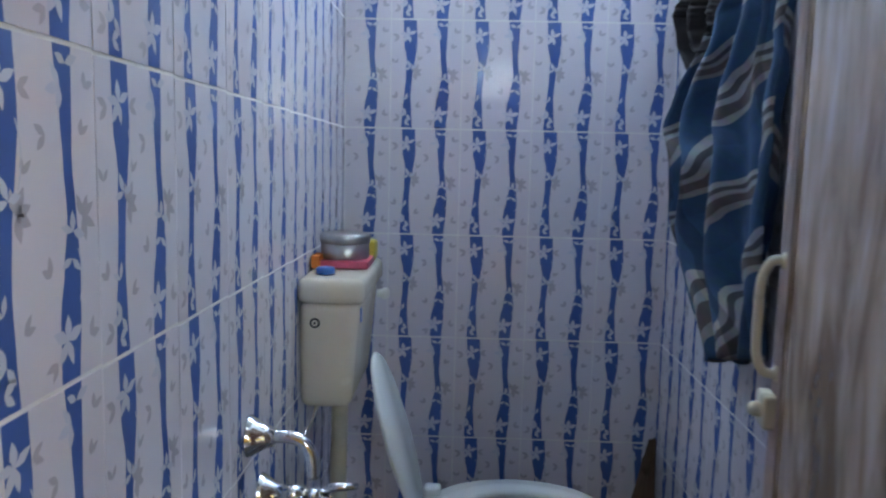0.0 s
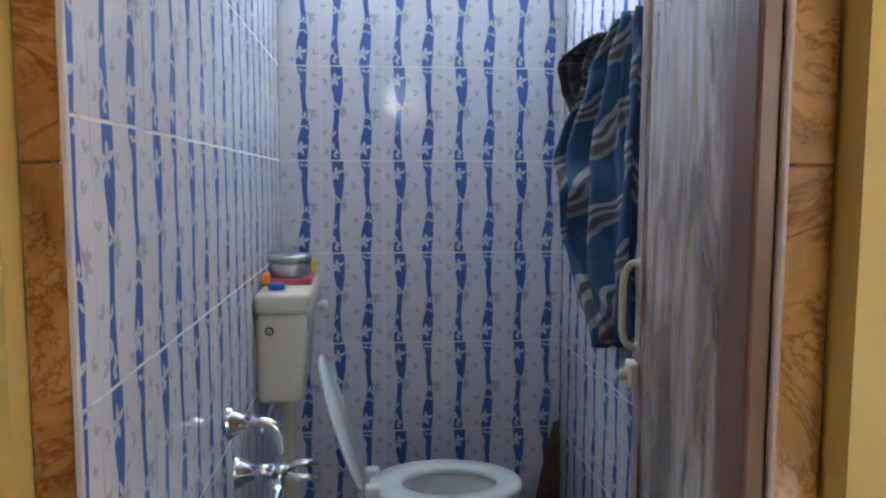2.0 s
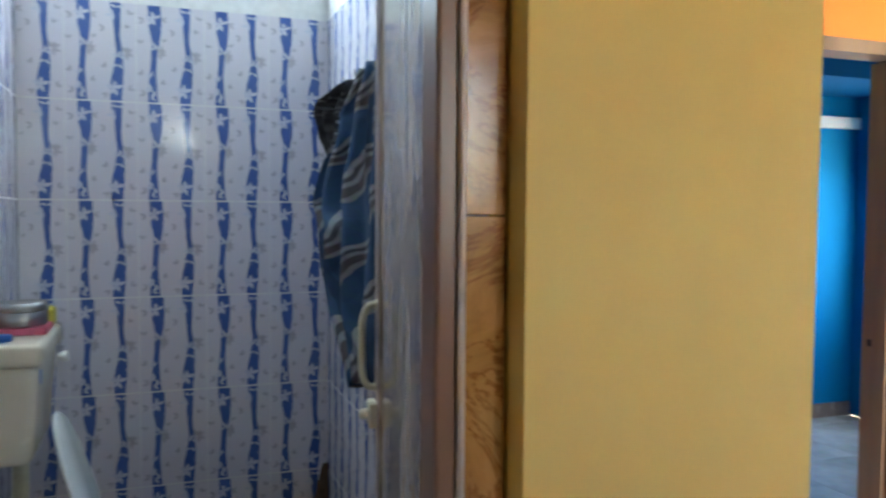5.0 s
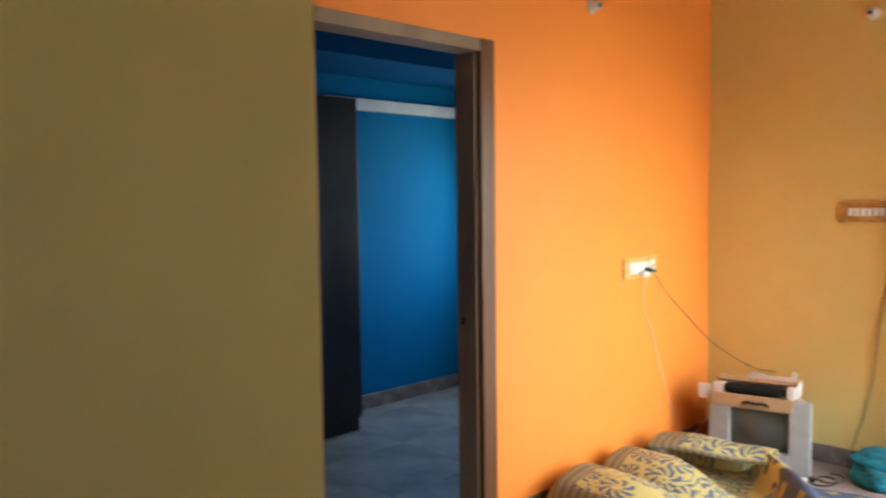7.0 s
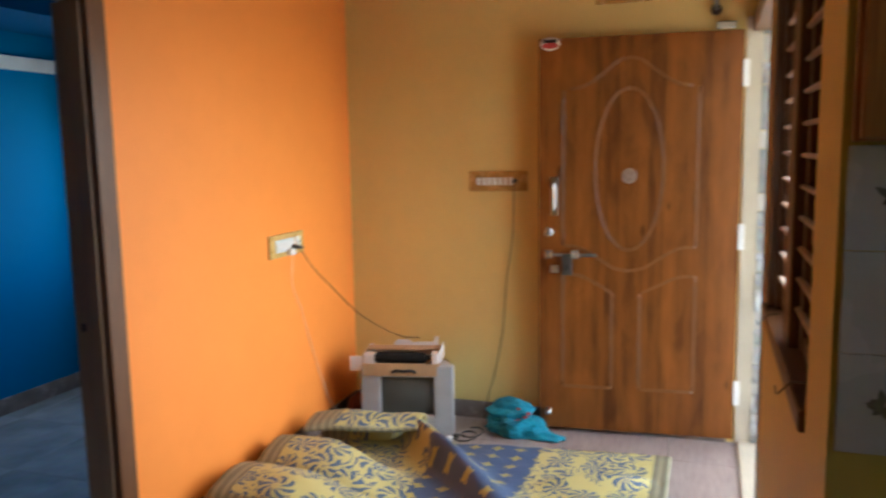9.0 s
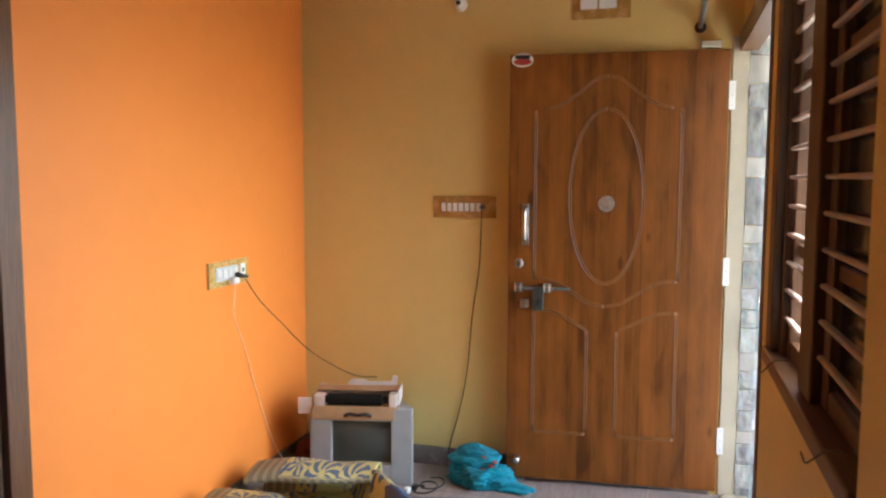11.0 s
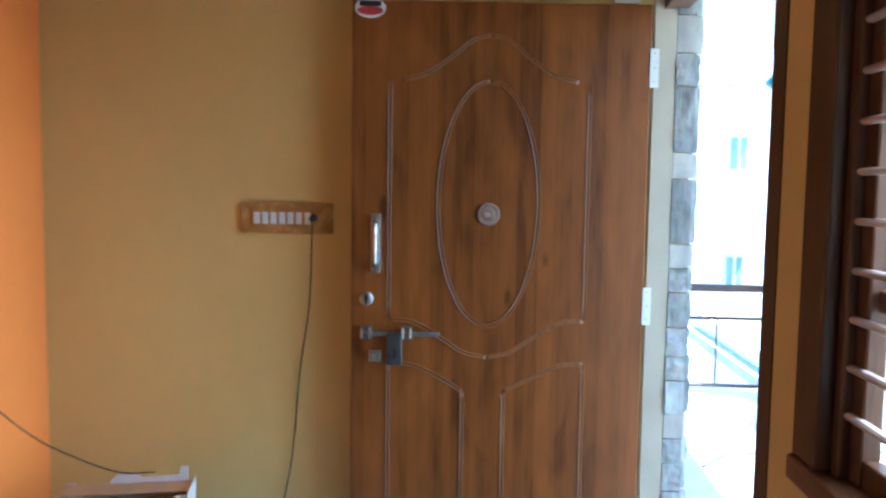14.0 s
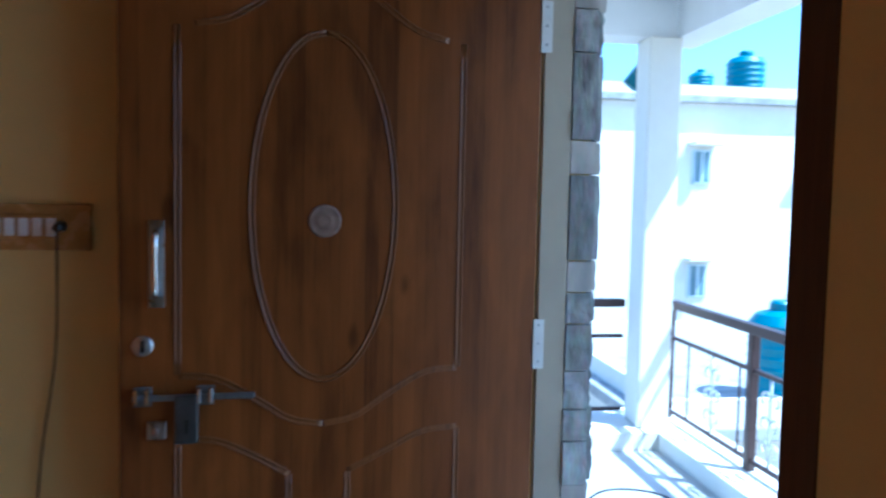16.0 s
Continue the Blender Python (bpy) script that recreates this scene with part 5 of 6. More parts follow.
cs = thing("cistern", (0.085, -0.52, 0.71), "cream plastic cistern fixed to the tiled wall", "cistern")
body = box(0.004, 0.168, -0.735, -0.315, 0.715, 1.0, 0.028, 4)
for v in body.verts:
    k = (1.0 - v.co.z) / 0.29
    v.co.y = -0.525 + (v.co.y + 0.525) * (1 - 0.10 * k)
    v.co.x = 0.004 + (v.co.x - 0.004) * (1 - 0.16 * k)
part("tank", body, M["cistern"], cs, "", True)
part("lid", box(0.002, 0.182, -0.75, -0.30, 0.995, 1.062, 0.022, 4), M["cistern"], cs, "", True)
part("flush_knob", lathe([(0, 0), (0.012, 0), (0.012, 0.012), (0.018, 0.016), (0.018, 0.032), (0.012, 0.036), (0, 0.036)], "x", (0.172, -0.36, 0.965), 18), M["white_plastic"], cs, "white flush knob", True)
mk = part("round_mark", lathe([(0, 0), (0.014, 0), (0.014, -0.0015), (0, -0.0015)], "y", (0.05, -0.7315, 0.948), 20), M["black"], cs, "small round printed mark")
part("mark_ring", lathe([(0, 0), (0.008, 0), (0.008, -0.001), (0, -0.001)], "y", (0.05, -0.733, 0.948), 16), M["cistern"], mk)
part("mark_dot", lathe([(0, 0), (0.004, 0), (0.004, -0.001), (0, -0.001)], "y", (0.05, -0.734, 0.948), 12), M["black"], mk)
part("blue_label", box(0.166, 0.1685, -0.70, -0.68, 0.945, 0.985), M["cap_blue"], cs, "small dark blue label")
part("flush_pipe", tube(smooth_line([(0.085, -0.52, 0.73), (0.085, -0.53, 0.60), (0.085, -0.545, 0.42), (0.11, -0.58, 0.315), (0.20, CY + 0.02, 0.29), (0.31, CY, 0.29)], 5), 0.024, 12), M["pipe"], cs, "cream flush pipe", True)
part("inlet_pipe", tube(smooth_line([(0.012, -0.72, 0.62), (0.03, -0.70, 0.66), (0.05, -0.66, 0.72)], 5), 0.007, 8), M["chrome"], cs, "", True)

for ob in cs.children_recursive:
    ob.data.transform(Matrix.Translation((-0.004, -0.022, 0.013)) @ Matrix.Translation((0, -0.5, 0.9)) @ Matrix.Diagonal((1, 1.04, 1.04, 1)) @ Matrix.Translation((0, 0.5, -0.9)) if ob.name.split(".")[0] in ("tank", "lid") else Matrix.Translation((-0.004, -0.034, 0.013)))

# things on the cistern
tn = thing("round_tin", (0.09, -0.52, 1.1), "dull grey round tin on the cistern lid", "tin")
part("body", lathe([(0, 1.086), (0.068, 1.086), (0.070, 1.09), (0.070, 1.128), (0.067, 1.13)], "z", (0.088, -0.52, 0), 32), M["tin"], tn, "", True)
part("lid", lathe([(0.0, 1.131), (0.073, 1.131), (0.073, 1.152), (0.066, 1.158), (0.055, 1.154), (0, 1.155)], "z", (0.088, -0.52, 0), 32), M["tin"], tn, "", True)
pk = thing("packet", (0.09, -0.55, 1.07), "flat pink and red soap packet under the tin", "packet")
part("wrap", box(0.015, 0.165, -0.60, -0.45, 1.063, 1.085, 0.004), M["pink_pack"], pk)
yk = thing("yellow_sponge", (0.12, -0.40, 1.07), "yellow-green plastic scrubber on the cistern lid", "scrubber")
part("pad", box(0.075, 0.165, -0.43, -0.35, 1.063, 1.125, 0.012, 3), M["yellow_plastic"], yk)
part("face", box(0.08, 0.12, -0.438, -0.428, 1.07, 1.12, 0.003), M["turquoise"], yk)
ok_ = thing("orange_packet", (0.02, -0.58, 1.07), "small orange packet beside the tin", "packet")
part("wrap", box(0.006, 0.03, -0.61, -0.54, 1.063, 1.10, 0.003), M["orange"], ok_)
bc = thing("bottle_cap", (0.06, -0.69, 1.063), "blue plastic bottle cap on the cistern lid", "cap")
part("cap", lathe([(0, 1.0625), (0.026, 1.0625), (0.026, 1.078), (0.023, 1.081), (0, 1.081)], "z", (0.062, -0.69, 0), 24), M["cap_blue"], bc, "", True)


for top_thing in (tn, pk, yk, ok_, bc):
    for ob in top_thing.children:
        ob.data.transform(Matrix.Translation((0, -0.01, 0.0205)))


# taps on the west wall
def wall_tap(at, name, label):
    x, y, z = at
    tp = thing(name, at, label, "tap")
    part("flange", lathe([(0, 0), (0.044, 0), (0.044, 0.005), (0.036, 0.018), (0.024, 0.038), (0.019, 0.055), (0, 0.055)], "x", at, 24), M["chrome"], tp, "", True)
    return tp


t1 = wall_tap((0.001, -1.235, 0.825), "shower_outlet", "chrome wall elbow of the shower mixer")
part("spout", tube(smooth_line([(0.045, -1.235, 0.825), (0.09, -1.235, 0.825), (0.120, -1.235, 0.812), (0.133, -1.235, 0.785), (0.136, -1.235, 0.74)], 6), 0.0135, 12), M["chrome"], t1, "", True)
for z, y in ((0.665, -1.15), (0.595, -1.29)):
    tq = wall_tap((0.001, y, z), "wall_tap", "chrome wall tap with a cross handle")
    part("body", tube([(0.045, y, z), (0.10, y, z)], 0.02, 14), M["chrome"], tq, "", True)
    part("neck", tube([(0.10, y, z), (0.135, y, z)], [0.011, 0.016], 14), M["chrome"], tq, "", True)
    for a in range(4):
        c, s = math.cos(a * math.pi / 2 + 0.4), math.sin(a * math.pi / 2 + 0.4)
        part("handle_arm", tube([(0.135, y + 0.004 * c, z + 0.004 * s), (0.165, y + 0.024 * c, z + 0.024 * s), (0.215, y + 0.028 * c, z + 0.028 * s)], [0.008, 0.0105, 0.007], 10), M["chrome"], tq, "", True)
mx = thing("mixer_body", (0.10, -1.22, 0.63), "chrome mixer body between the taps", "mixer")
part("barrel", tube([(0.115, -1.14, 0.655), (0.12, -1.235, 0.64), (0.115, -1.31, 0.605)], [0.014, 0.02, 0.014], 14), M["chrome"], mx, "", True)
part("outlet", lathe([(0, 0), (0.013, 0), (0.014, -0.03), (0.017, -0.034), (0.017, -0.05), (0, -0.05)], "z", (0.12, -1.235, 0.63), 16), M["chrome"], mx, "", True)

br = thing("broom", (1.08, -0.1, 0), "dark brown fibre broom leaning in the bathroom corner", "broom")
bb = bmesh.new()
rr = random.Random(3)
for k in range(90):
    a, q = rr.uniform(0, 6.283), rr.uniform(0, 1) ** 0.5
    top = Vector((1.125 + 0.012 * q * math.cos(a), -0.07 + 0.014 * q * math.sin(a), 0.42 - 0.05 * rr.random()))
    low = Vector((1.055 + 0.05 * q * math.cos(a), -0.15 + 0.06 * q * math.sin(a), 0.005))
    tube([low, (low + top) / 2 + Vector((rr.uniform(-0.01, 0.01), rr.uniform(-0.01, 0.01), 0)), top], [0.004, 0.005, 0.003], 4, bb)
part("bristles", bb, M["broom"], br)
part("binding", lathe([(0.0, 0.0), (0.026, 0.0), (0.022, 0.05), (0, 0.05)], "z", (1.108, -0.09, 0.30), 14), M["broom"], br, "", True)

# ventilator of the bathroom
vt = thing("window_2", (0.57, 0.08, 2.42), "small high ventilator opening in the bathroom wall", "window", kind="structure")
for x0, x1, z0, z1 in ((0.22, 0.25, 2.42, 2.82), (0.89, 0.92, 2.42, 2.82), (0.25, 0.89, 2.42, 2.45), (0.25, 0.89, 2.79, 2.82)):
    part("window_frame", box(x0, x1, 0.02, 0.06, z0, z1, 0.003), M["white_band"], vt)

# ---- kitchen corner ----
cab = thing("wall_cupboard", (KX - 0.16, -3.9, 1.57), "orange-brown wall cupboard with a green tinted glass door", "cupboard")
part("body", box(KX - 0.03, KX - 0.002, -4.5, YS - 0.012, 1.555, 2.35, 0.003), M["cup_wood"], cab)
for y0, y1 in ((-3.62, -3.185), (-4.05, -3.64)):
    cd = part("door", box(KX - 0.05, KX - 0.031, y0, y1, 1.56, 2.34, 0.003), M["cup_wood"], cab)
    part("glass", box(KX - 0.0535, KX - 0.0505, y0 + 0.07, y1 - 0.055, 1.65, 2.25), M["cup_glass"], cd, "green tinted glass")
kw = thing("window_3", (1.82, -5.37, 1.48), "kitchen window with a plain metal grid", "window", kind="structure")
for k in range(8):
    part("bar", box(1.40 + 0.12 * k - 0.011, 1.40 + 0.12 * k + 0.011, -5.36, -5.345, 1.48, 2.30), M["rail"], kw)
for k in range(6):
    part("cross_bar", box(1.40, 2.25, -5.344, -5.33, 1.58 + 0.13 * k, 1.60 + 0.13 * k), M["rail"], kw)
ef = thing("window_4", (0.67, -5.37, 2.11), "small square fan opening high in the kitchen wall", "window", kind="structure")
part("hub", lathe([(0, -0.01), (0.028, -0.01), (0.028, 0.01), (0, 0.01)], "y", (0.67, -5.37, 2.23), 14), M["rail"], ef)
for k in range(4):
    a = 0.5 + k * math.pi / 2
    part("blade", tube([(0.67 + 0.026 * math.cos(a), -5.37, 2.23 + 0.026 * math.sin(a)), (0.67 + 0.11 * math.cos(a), -5.37, 2.23 + 0.11 * math.sin(a))], [0.010, 0.022], 6), M["rail"], ef)

# ---- balcony ----
BZ = -0.08
BS, BE = -4.63, 7.79
flat("balcony_floor", KX + 0.2, BE + 0.6, BS - 0.38, YSO, BZ - 0.15, BZ, M["balcony_floor"], "pale cement balcony floor", "floor")
flat("balcony_kerb_south", KX + 0.2, BE + 0.6, BS - 0.38, BS, BZ, BZ + 0.11, M["outer"], "low cream kerb under the balcony railing", "kerb")
flat("balcony_kerb_east", BE, BE + 0.6, BS, YSO, BZ, BZ + 0.11, M["outer"], "low cream kerb under the balcony railing", "kerb")
flat("balcony_roof", KX + 0.2, BE + 0.77, BS - 0.71, YSO, 2.75, 2.9, M["white"], "white painted balcony roof slab", "roof")
flat("balcony_beam_south", KX + 0.2, BE + 0.43, BS - 0.33, BS - 0.09, 2.5, 2.75, M["white"], "white painted balcony beam", "beam")
flat("balcony_beam_east", BE + 0.15, BE + 0.39, BS - 0.09, YSO, 2.5, 2.75, M["white"], "white painted balcony beam", "beam")
pil = thing("balcony_pillar", (7.9, -4.5, BZ), "square white painted balcony pillar", "pillar", kind="structure")
part("shaft", box(7.90, 8.12, -4.745, -4.53, BZ + 0.11, 2.5, 0.012), M["outer"], pil)
flat("wall_facade_east", XE + 0.15, XE + 0.9, YSO, YSO + 0.12, -0.3, TOP, OUT, "cream outer wall beside the entrance", "wall")


def railing(name, axis, fixed, a0, a1, posts):
    """Iron balcony railing with two rails, a foot rail, thin bars and scroll panels."""
    def seg(p, q, z0, z1, d):
        return box(p, q, fixed - d, fixed + d, z0, z1, 0.004, 1) if axis == "x" else box(fixed - d, fixed + d, p, q, z0, z1, 0.004, 1)

    def at(a, d, z):
        return (a, fixed + d, z) if axis == "x" else (fixed + d, a, z)
    r = thing(name, at((a0 + a1) / 2, 0, BZ + 0.11), "dark brown iron balcony railing with silver scrolls", "railing")
    for z0, z1, d in ((0.775, 0.827, 0.028), (0.568, 0.592, 0.013), (0.075, 0.099, 0.013)):
        part("rail", seg(a0, a1, z0, z1, d), M["rail"], r)
    for a in posts:
        part("post", seg(a - 0.025, a + 0.025, BZ + 0.11, 0.80, 0.025), M["rail"], r)
    n = int((a1 - a0) / 0.30)
    for k in range(1, n):
        a = a0 + (a1 - a0) * k / n
        if k % 2:
            part("bar", tube([at(a, 0, 0.095), at(a, 0, 0.57)], 0.007, 8), M["rail"], r)
        else:
            bm = bmesh.new()
            for s in (-1, 1):
                for zc in (0.19, 0.32, 0.45):
                    pts = []
                    for i in range(15):
                        th = i / 14 * 4.6
                        rad = 0.055 * (1 - 0.16 * th)
                        pts.append(at(a + s * (0.05 - rad * math.cos(th)), 0, zc + rad * math.sin(th)))
                    tube(pts, 0.008, 6, bm)
            tube([at(a, 0, 0.095), at(a, 0, 0.57)], 0.008, 6, bm)
            part("scroll", bm, M["scroll"], r, "silver painted scroll", True)
    return r


railing("balcony_railing", "x", BS - 0.21, 3.2, 8.16, (8.13, 7.10, 5.6, 4.2))
railing("balcony_railing", "y", BE + 0.37, -4.52, YSO - 0.02, (-3.4,))
cb = thing("balcony_cable", (7.1, -4.2, BZ), "thin dark cable lying on the balcony floor", "cable")
part("wire", tube(smooth_line([(6.9, -3.8, BZ + 0.005), (7.15, -4.05, BZ + 0.005), (7.1, -4.3, BZ + 0.005), (6.85, -4.4, BZ + 0.005)], 6), 0.006, 6), M["black"], cb, "", True)
br_ = thing("roof_bracket", (8.3, -4.9, 2.7), "dark sloping brace under the roof edge", "brace")
part("brace", box(-0.03, 0.03, -0.6, 0.6, -0.05, 0.05), M["tank"], br_)
br_.children[0].data.transform(pose(8.3, -4.93, 2.72, -52, 0, 0))

# stone cladding beside the entrance
stone_wall = thing("stone_cladding", (XE, -3.22, 0), "grey split-stone cladding blocks on the outer door reveal", "cladding", kind="structure")
rs = random.Random(11)
COURSES = (-0.05, 0.05, 0.17, 0.27, 0.33, 0.43, 0.53, 0.62, 0.707, 0.827, 0.912, 1.014, 1.138, 1.222, 1.305, 1.53, 1.618, 1.842, 1.953, 2.08, 2.24, 2.33, 2.50, 2.72)
SMOOTH = (3, 7, 13, 15, 18, 21)


def split_stone(x0, x1, y0, y1, z0, z1, face, seed, rough):
    """A block whose outer face ("x" or "y", looking to the low side) is broken into uneven relief."""
    bm = box(x0, x1, y0, y1, z0, z1)
    bmesh.ops.subdivide_edges(bm, edges=bm.edges[:], cuts=5, use_grid_fill=True)
    for v in bm.verts:
        inner = (v.co.z - z0 > 0.004) and (z1 - v.co.z > 0.004)
        n = noise.noise(Vector((v.co.y * 30 + seed, v.co.x * 30, v.co.z * 55))) * rough
        if face == "x" and v.co.x < x0 + 0.002:
            v.co.x -= (n + 0.5 * rough) * (1 if inner else 0.2)
        if face == "y" and v.co.y < y0 + 0.002:
            v.co.y -= (n + 0.5 * rough) * (1 if inner else 0.2)
    return bm


for k, (z, top) in enumerate(zip(COURSES, COURSES[1:])):
    d = rs.uniform(0.0, 0.008)
    pale = k in SMOOTH
    part("stone", split_stone(XE - 0.010 - (0.002 if pale else d), XE + 0.02, -3.262, -3.197, z + 0.002, top - 0.002, "x", k * 3.7, 0.001 if pale else 0.006), M["stone_pale"] if pale else M["stone"], stone_wall)
    part("stone", split_stone(XE + 0.021, XE + 0.89, YSO - 0.026 - rs.uniform(0, 0.01), YSO - 0.011, z + 0.002, top - 0.002, "y", k * 2.3, 0.006), M["stone_pale"] if pale else M["stone"], stone_wall)

# ---- the neighbourhood ----
tagged(part("ground", box(-400, 400, -400, 400, GZ - 0.5, GZ), M["earth"]), "dusty ground between the houses", "ground", kind="structure")


def house(name, x0, x1, y0, y1, top, label, storeys, faces):
    """A plain flat-roofed house with parapet, window openings with frame, pane, sill and shade."""
    h = thing(name, ((x0 + x1) / 2, (y0 + y1) / 2, GZ), label, "house")
    part("wall", box(x0, x1, y0, y1, GZ, top), M["outer"], h)
    part("roof", box(x0 - 0.25, x1 + 0.25, y0 - 0.25, y1 + 0.25, top, top + 0.18, 0.02), M["roof"], h)
    for a in ((x0, x1, y0, y0 + 0.12), (x0, x1, y1 - 0.12, y1), (x0, x0 + 0.12, y0 + 0.12, y1 - 0.12), (x1 - 0.12, x1, y0 + 0.12, y1 - 0.12)):
        part("parapet", box(*a, top + 0.18, top + 0.48), M["outer"], h)
    for k in range(storeys):
        zc = top - 1.65 - 3.0 * k
        for f, n in faces:
            for i in range(n):
                t = (i + 0.5) / n
                if f == "w":
                    yc = y0 + (y1 - y0) * t
                    w = part("window", box(x0 - 0.05, x0 + 0.03, yc - 0.26, yc + 0.26, zc - 0.45, zc + 0.45, 0.01, 1), M["white_band"], h)
                    part("pane", box(x0 - 0.06, x0 - 0.052, yc - 0.20, yc + 0.20, zc - 0.39, zc + 0.39), M["dark_pane"], w)
                    part("mullion", box(x0 - 0.075, x0 - 0.062, yc - 0.03, yc + 0.03, zc - 0.44, zc + 0.44), M["white_band"], w)
                    part("shade", box(x0 - 0.5, x0, yc - 0.4, yc + 0.4, zc + 0.55, zc + 0.62), M["outer"], w)
                else:
                    xc = x0 + (x1 - x0) * t
                    w = part("window", box(xc - 0.36, xc + 0.36, y1 - 0.03, y1 + 0.05, zc - 0.6, zc + 0.6, 0.01, 1), M["white_band"], h)
                    part("pane", box(xc - 0.29, xc + 0.29, y1 + 0.052, y1 + 0.06, zc - 0.52, zc + 0.52), M["dark_pane"], w)
                    part("mullion", box(xc - 0.03, xc + 0.03, y1 + 0.062, y1 + 0.075, zc - 0.52, zc + 0.52), M["white_band"], w)
                    part("shade", box(xc - 0.5, xc + 0.5, y1, y1 + 0.5, zc + 0.72, zc + 0.80), M["outer"], w)
    return h


house("white_house", 22.5, 32, -21.0, -6.9, 4.12, "tall white flat-roofed house with shaded windows", 3, (("w", 4), ("n", 3)))
house("far_house", 30, 40, -5.0, 6, 1.9, "far white house with small windows", 2, (("w", 3),))
house("low_house", 12.5, 19, -16, -6.9, -1.53, "low cream house with a flat roof", 1, (("w", 3), ("n", 2)))


def water_tank(at, r, h):
    """Ribbed plastic water tank with a domed top and a lid."""
    t = thing("water_tank", at, "dark blue ribbed plastic water tank on a roof", "water tank", "water tanks")
    prof = [(0, 0), (r, 0)]
    for k in range(7):
        z = h * 0.8 * (k + 0.5) / 7
        prof += [(r, z - 0.05 * h), (r * 0.965, z - 0.02 * h), (r * 0.965, z + 0.02 * h), (r, z + 0.05 * h)]
    prof += [(r, h * 0.82), (r * 0.8, h * 0.92), (r * 0.36, h * 0.97)]
    part("shell", lathe(prof, "z", at, 28), M["tank"], t, "", False)
    part("lid", lathe([(0, h * 0.97), (r * 0.38, h * 0.97), (r * 0.38, h * 1.04), (r * 0.3, h * 1.07), (0, h * 1.07)], "z", at, 20), M["tank"], t)
    return t


water_tank((23.6, -12.62, 4.30), 0.34, 0.84)
water_tank((23.9, -14.1, 4.30), 0.53, 1.42)
water_tank((31.5, -3.6, 2.08), 0.7, 1.2)
water_tank((13.7, -9.15, -1.35), 0.46, 1.35)

# ---- floor tiles ----


def shared_piece(name, mesh, parent, at, turn=0.0):
    ob = new(name, mesh)
    ob.parent = parent
    ob.matrix_basis = Matrix.Translation(at) @ Matrix.Rotation(turn, 4, "Z")
    return ob


def tile_grid(parent, x0, x1, y0, y1, sx, sy, material, name, ox=0.0, oy=0.0, z=-0.012):
    cache = {}
    i0 = math.floor((x0 - ox) / sx)
    k0 = math.floor((y0 - oy) / sy)
    i = i0
    while ox + i * sx < x1:
        k = k0
        while oy + k * sy < y1:
            a0, a1 = max(x0, ox + i * sx), min(x1, ox + (i + 1) * sx)
            b0, b1 = max(y0, oy + k * sy), min(y1, oy + (k + 1) * sy)
            if a1 - a0 > 0.01 and b1 - b0 > 0.01:
                key = (round(a1 - a0, 4), round(b1 - b0, 4))
                if key not in cache:
                    bm = box(0.001, key[0] - 0.001, 0.001, key[1] - 0.001, 0, 0.012, 0.0012, 1)
                    me = bpy.data.meshes.new(name)
                    bm.to_mesh(me)
                    bm.free()
                    me.materials.append(material)
                    cache[key] = me
                shared_piece(name, cache[key], parent, (a0, b0, z))
            k += 1
        i += 1


tile_grid(base_floor, -1.6, XE, YSO + 0.112, YB, 0.6, 0.6, M["pink_floor"], "floor_tile", 0.1, -0.4)
tile_grid(base_floor2, XB, XE, YB, YO, 0.6, 0.6, M["pink_floor"], "floor_tile", 0.1, -0.4)
tile_grid(bed_floor, XB, XE - 0.014, YO + 0.0, 1.05, 0.6, 0.6, M["grey_floor"], "floor_tile", 0.25, -0.3)

# ---- bathroom wall tiles: 0.25 x 0.375 m, two wavy blue bands and leaf prints ----
TW, TH = 0.25, 0.375


def along_table(v, table):
    """Value at v between rows (v, value), eased."""
    for (a, p), (b, q) in zip(table, table[1:]):
        if v <= b:
            return p + (q - p) * smoothstep(a, b, v)
    return table[-1][1]


BAND_A = ((0, 0.066), (0.2, 0.069), (0.35, 0.071), (0.5, 0.065), (0.7, 0.060), (0.85, 0.058), (1, 0.059))
WIDE_A = ((0, 0.046), (0.22, 0.047), (0.38, 0.028), (0.55, 0.021), (0.7, 0.022), (0.85, 0.032), (1, 0.038))
BAND_B = ((0, 0.179), (0.2, 0.183), (0.35, 0.184), (0.5, 0.190), (0.65, 0.188), (0.8, 0.181), (1, 0.177))
WIDE_B = ((0, 0.038), (0.2, 0.026), (0.33, 0.019), (0.5, 0.020), (0.65, 0.035), (0.8, 0.045), (1, 0.040))


def band_edges(v):
    """Left and right edge of both blue bands at the share v of the tile's height from its top."""
    ca, wa, cb_, wb = (along_table(v, tb) for tb in (BAND_A, WIDE_A, BAND_B, WIDE_B))
    return ca - wa / 2, ca + wa / 2, cb_ - wb / 2, cb_ + wb / 2


def leaf_points(u, v, length, width, ang):
    c, s = math.cos(ang), math.sin(ang)
    out = []
    for t, w in ((0, 0), (0.18, 0.55), (0.42, 1.0), (0.7, 0.72), (1.0, 0.0), (0.7, -0.72), (0.42, -1.0), (0.18, -0.55)):
        a, b = t * length, w * width * 0.5
        out.append((u + a * c - b * s, v + a * s + b * c))
    return out


LEAVES = []      # (u, v from the foot, length, width, angle, pale or grey)
rl = random.Random(21)
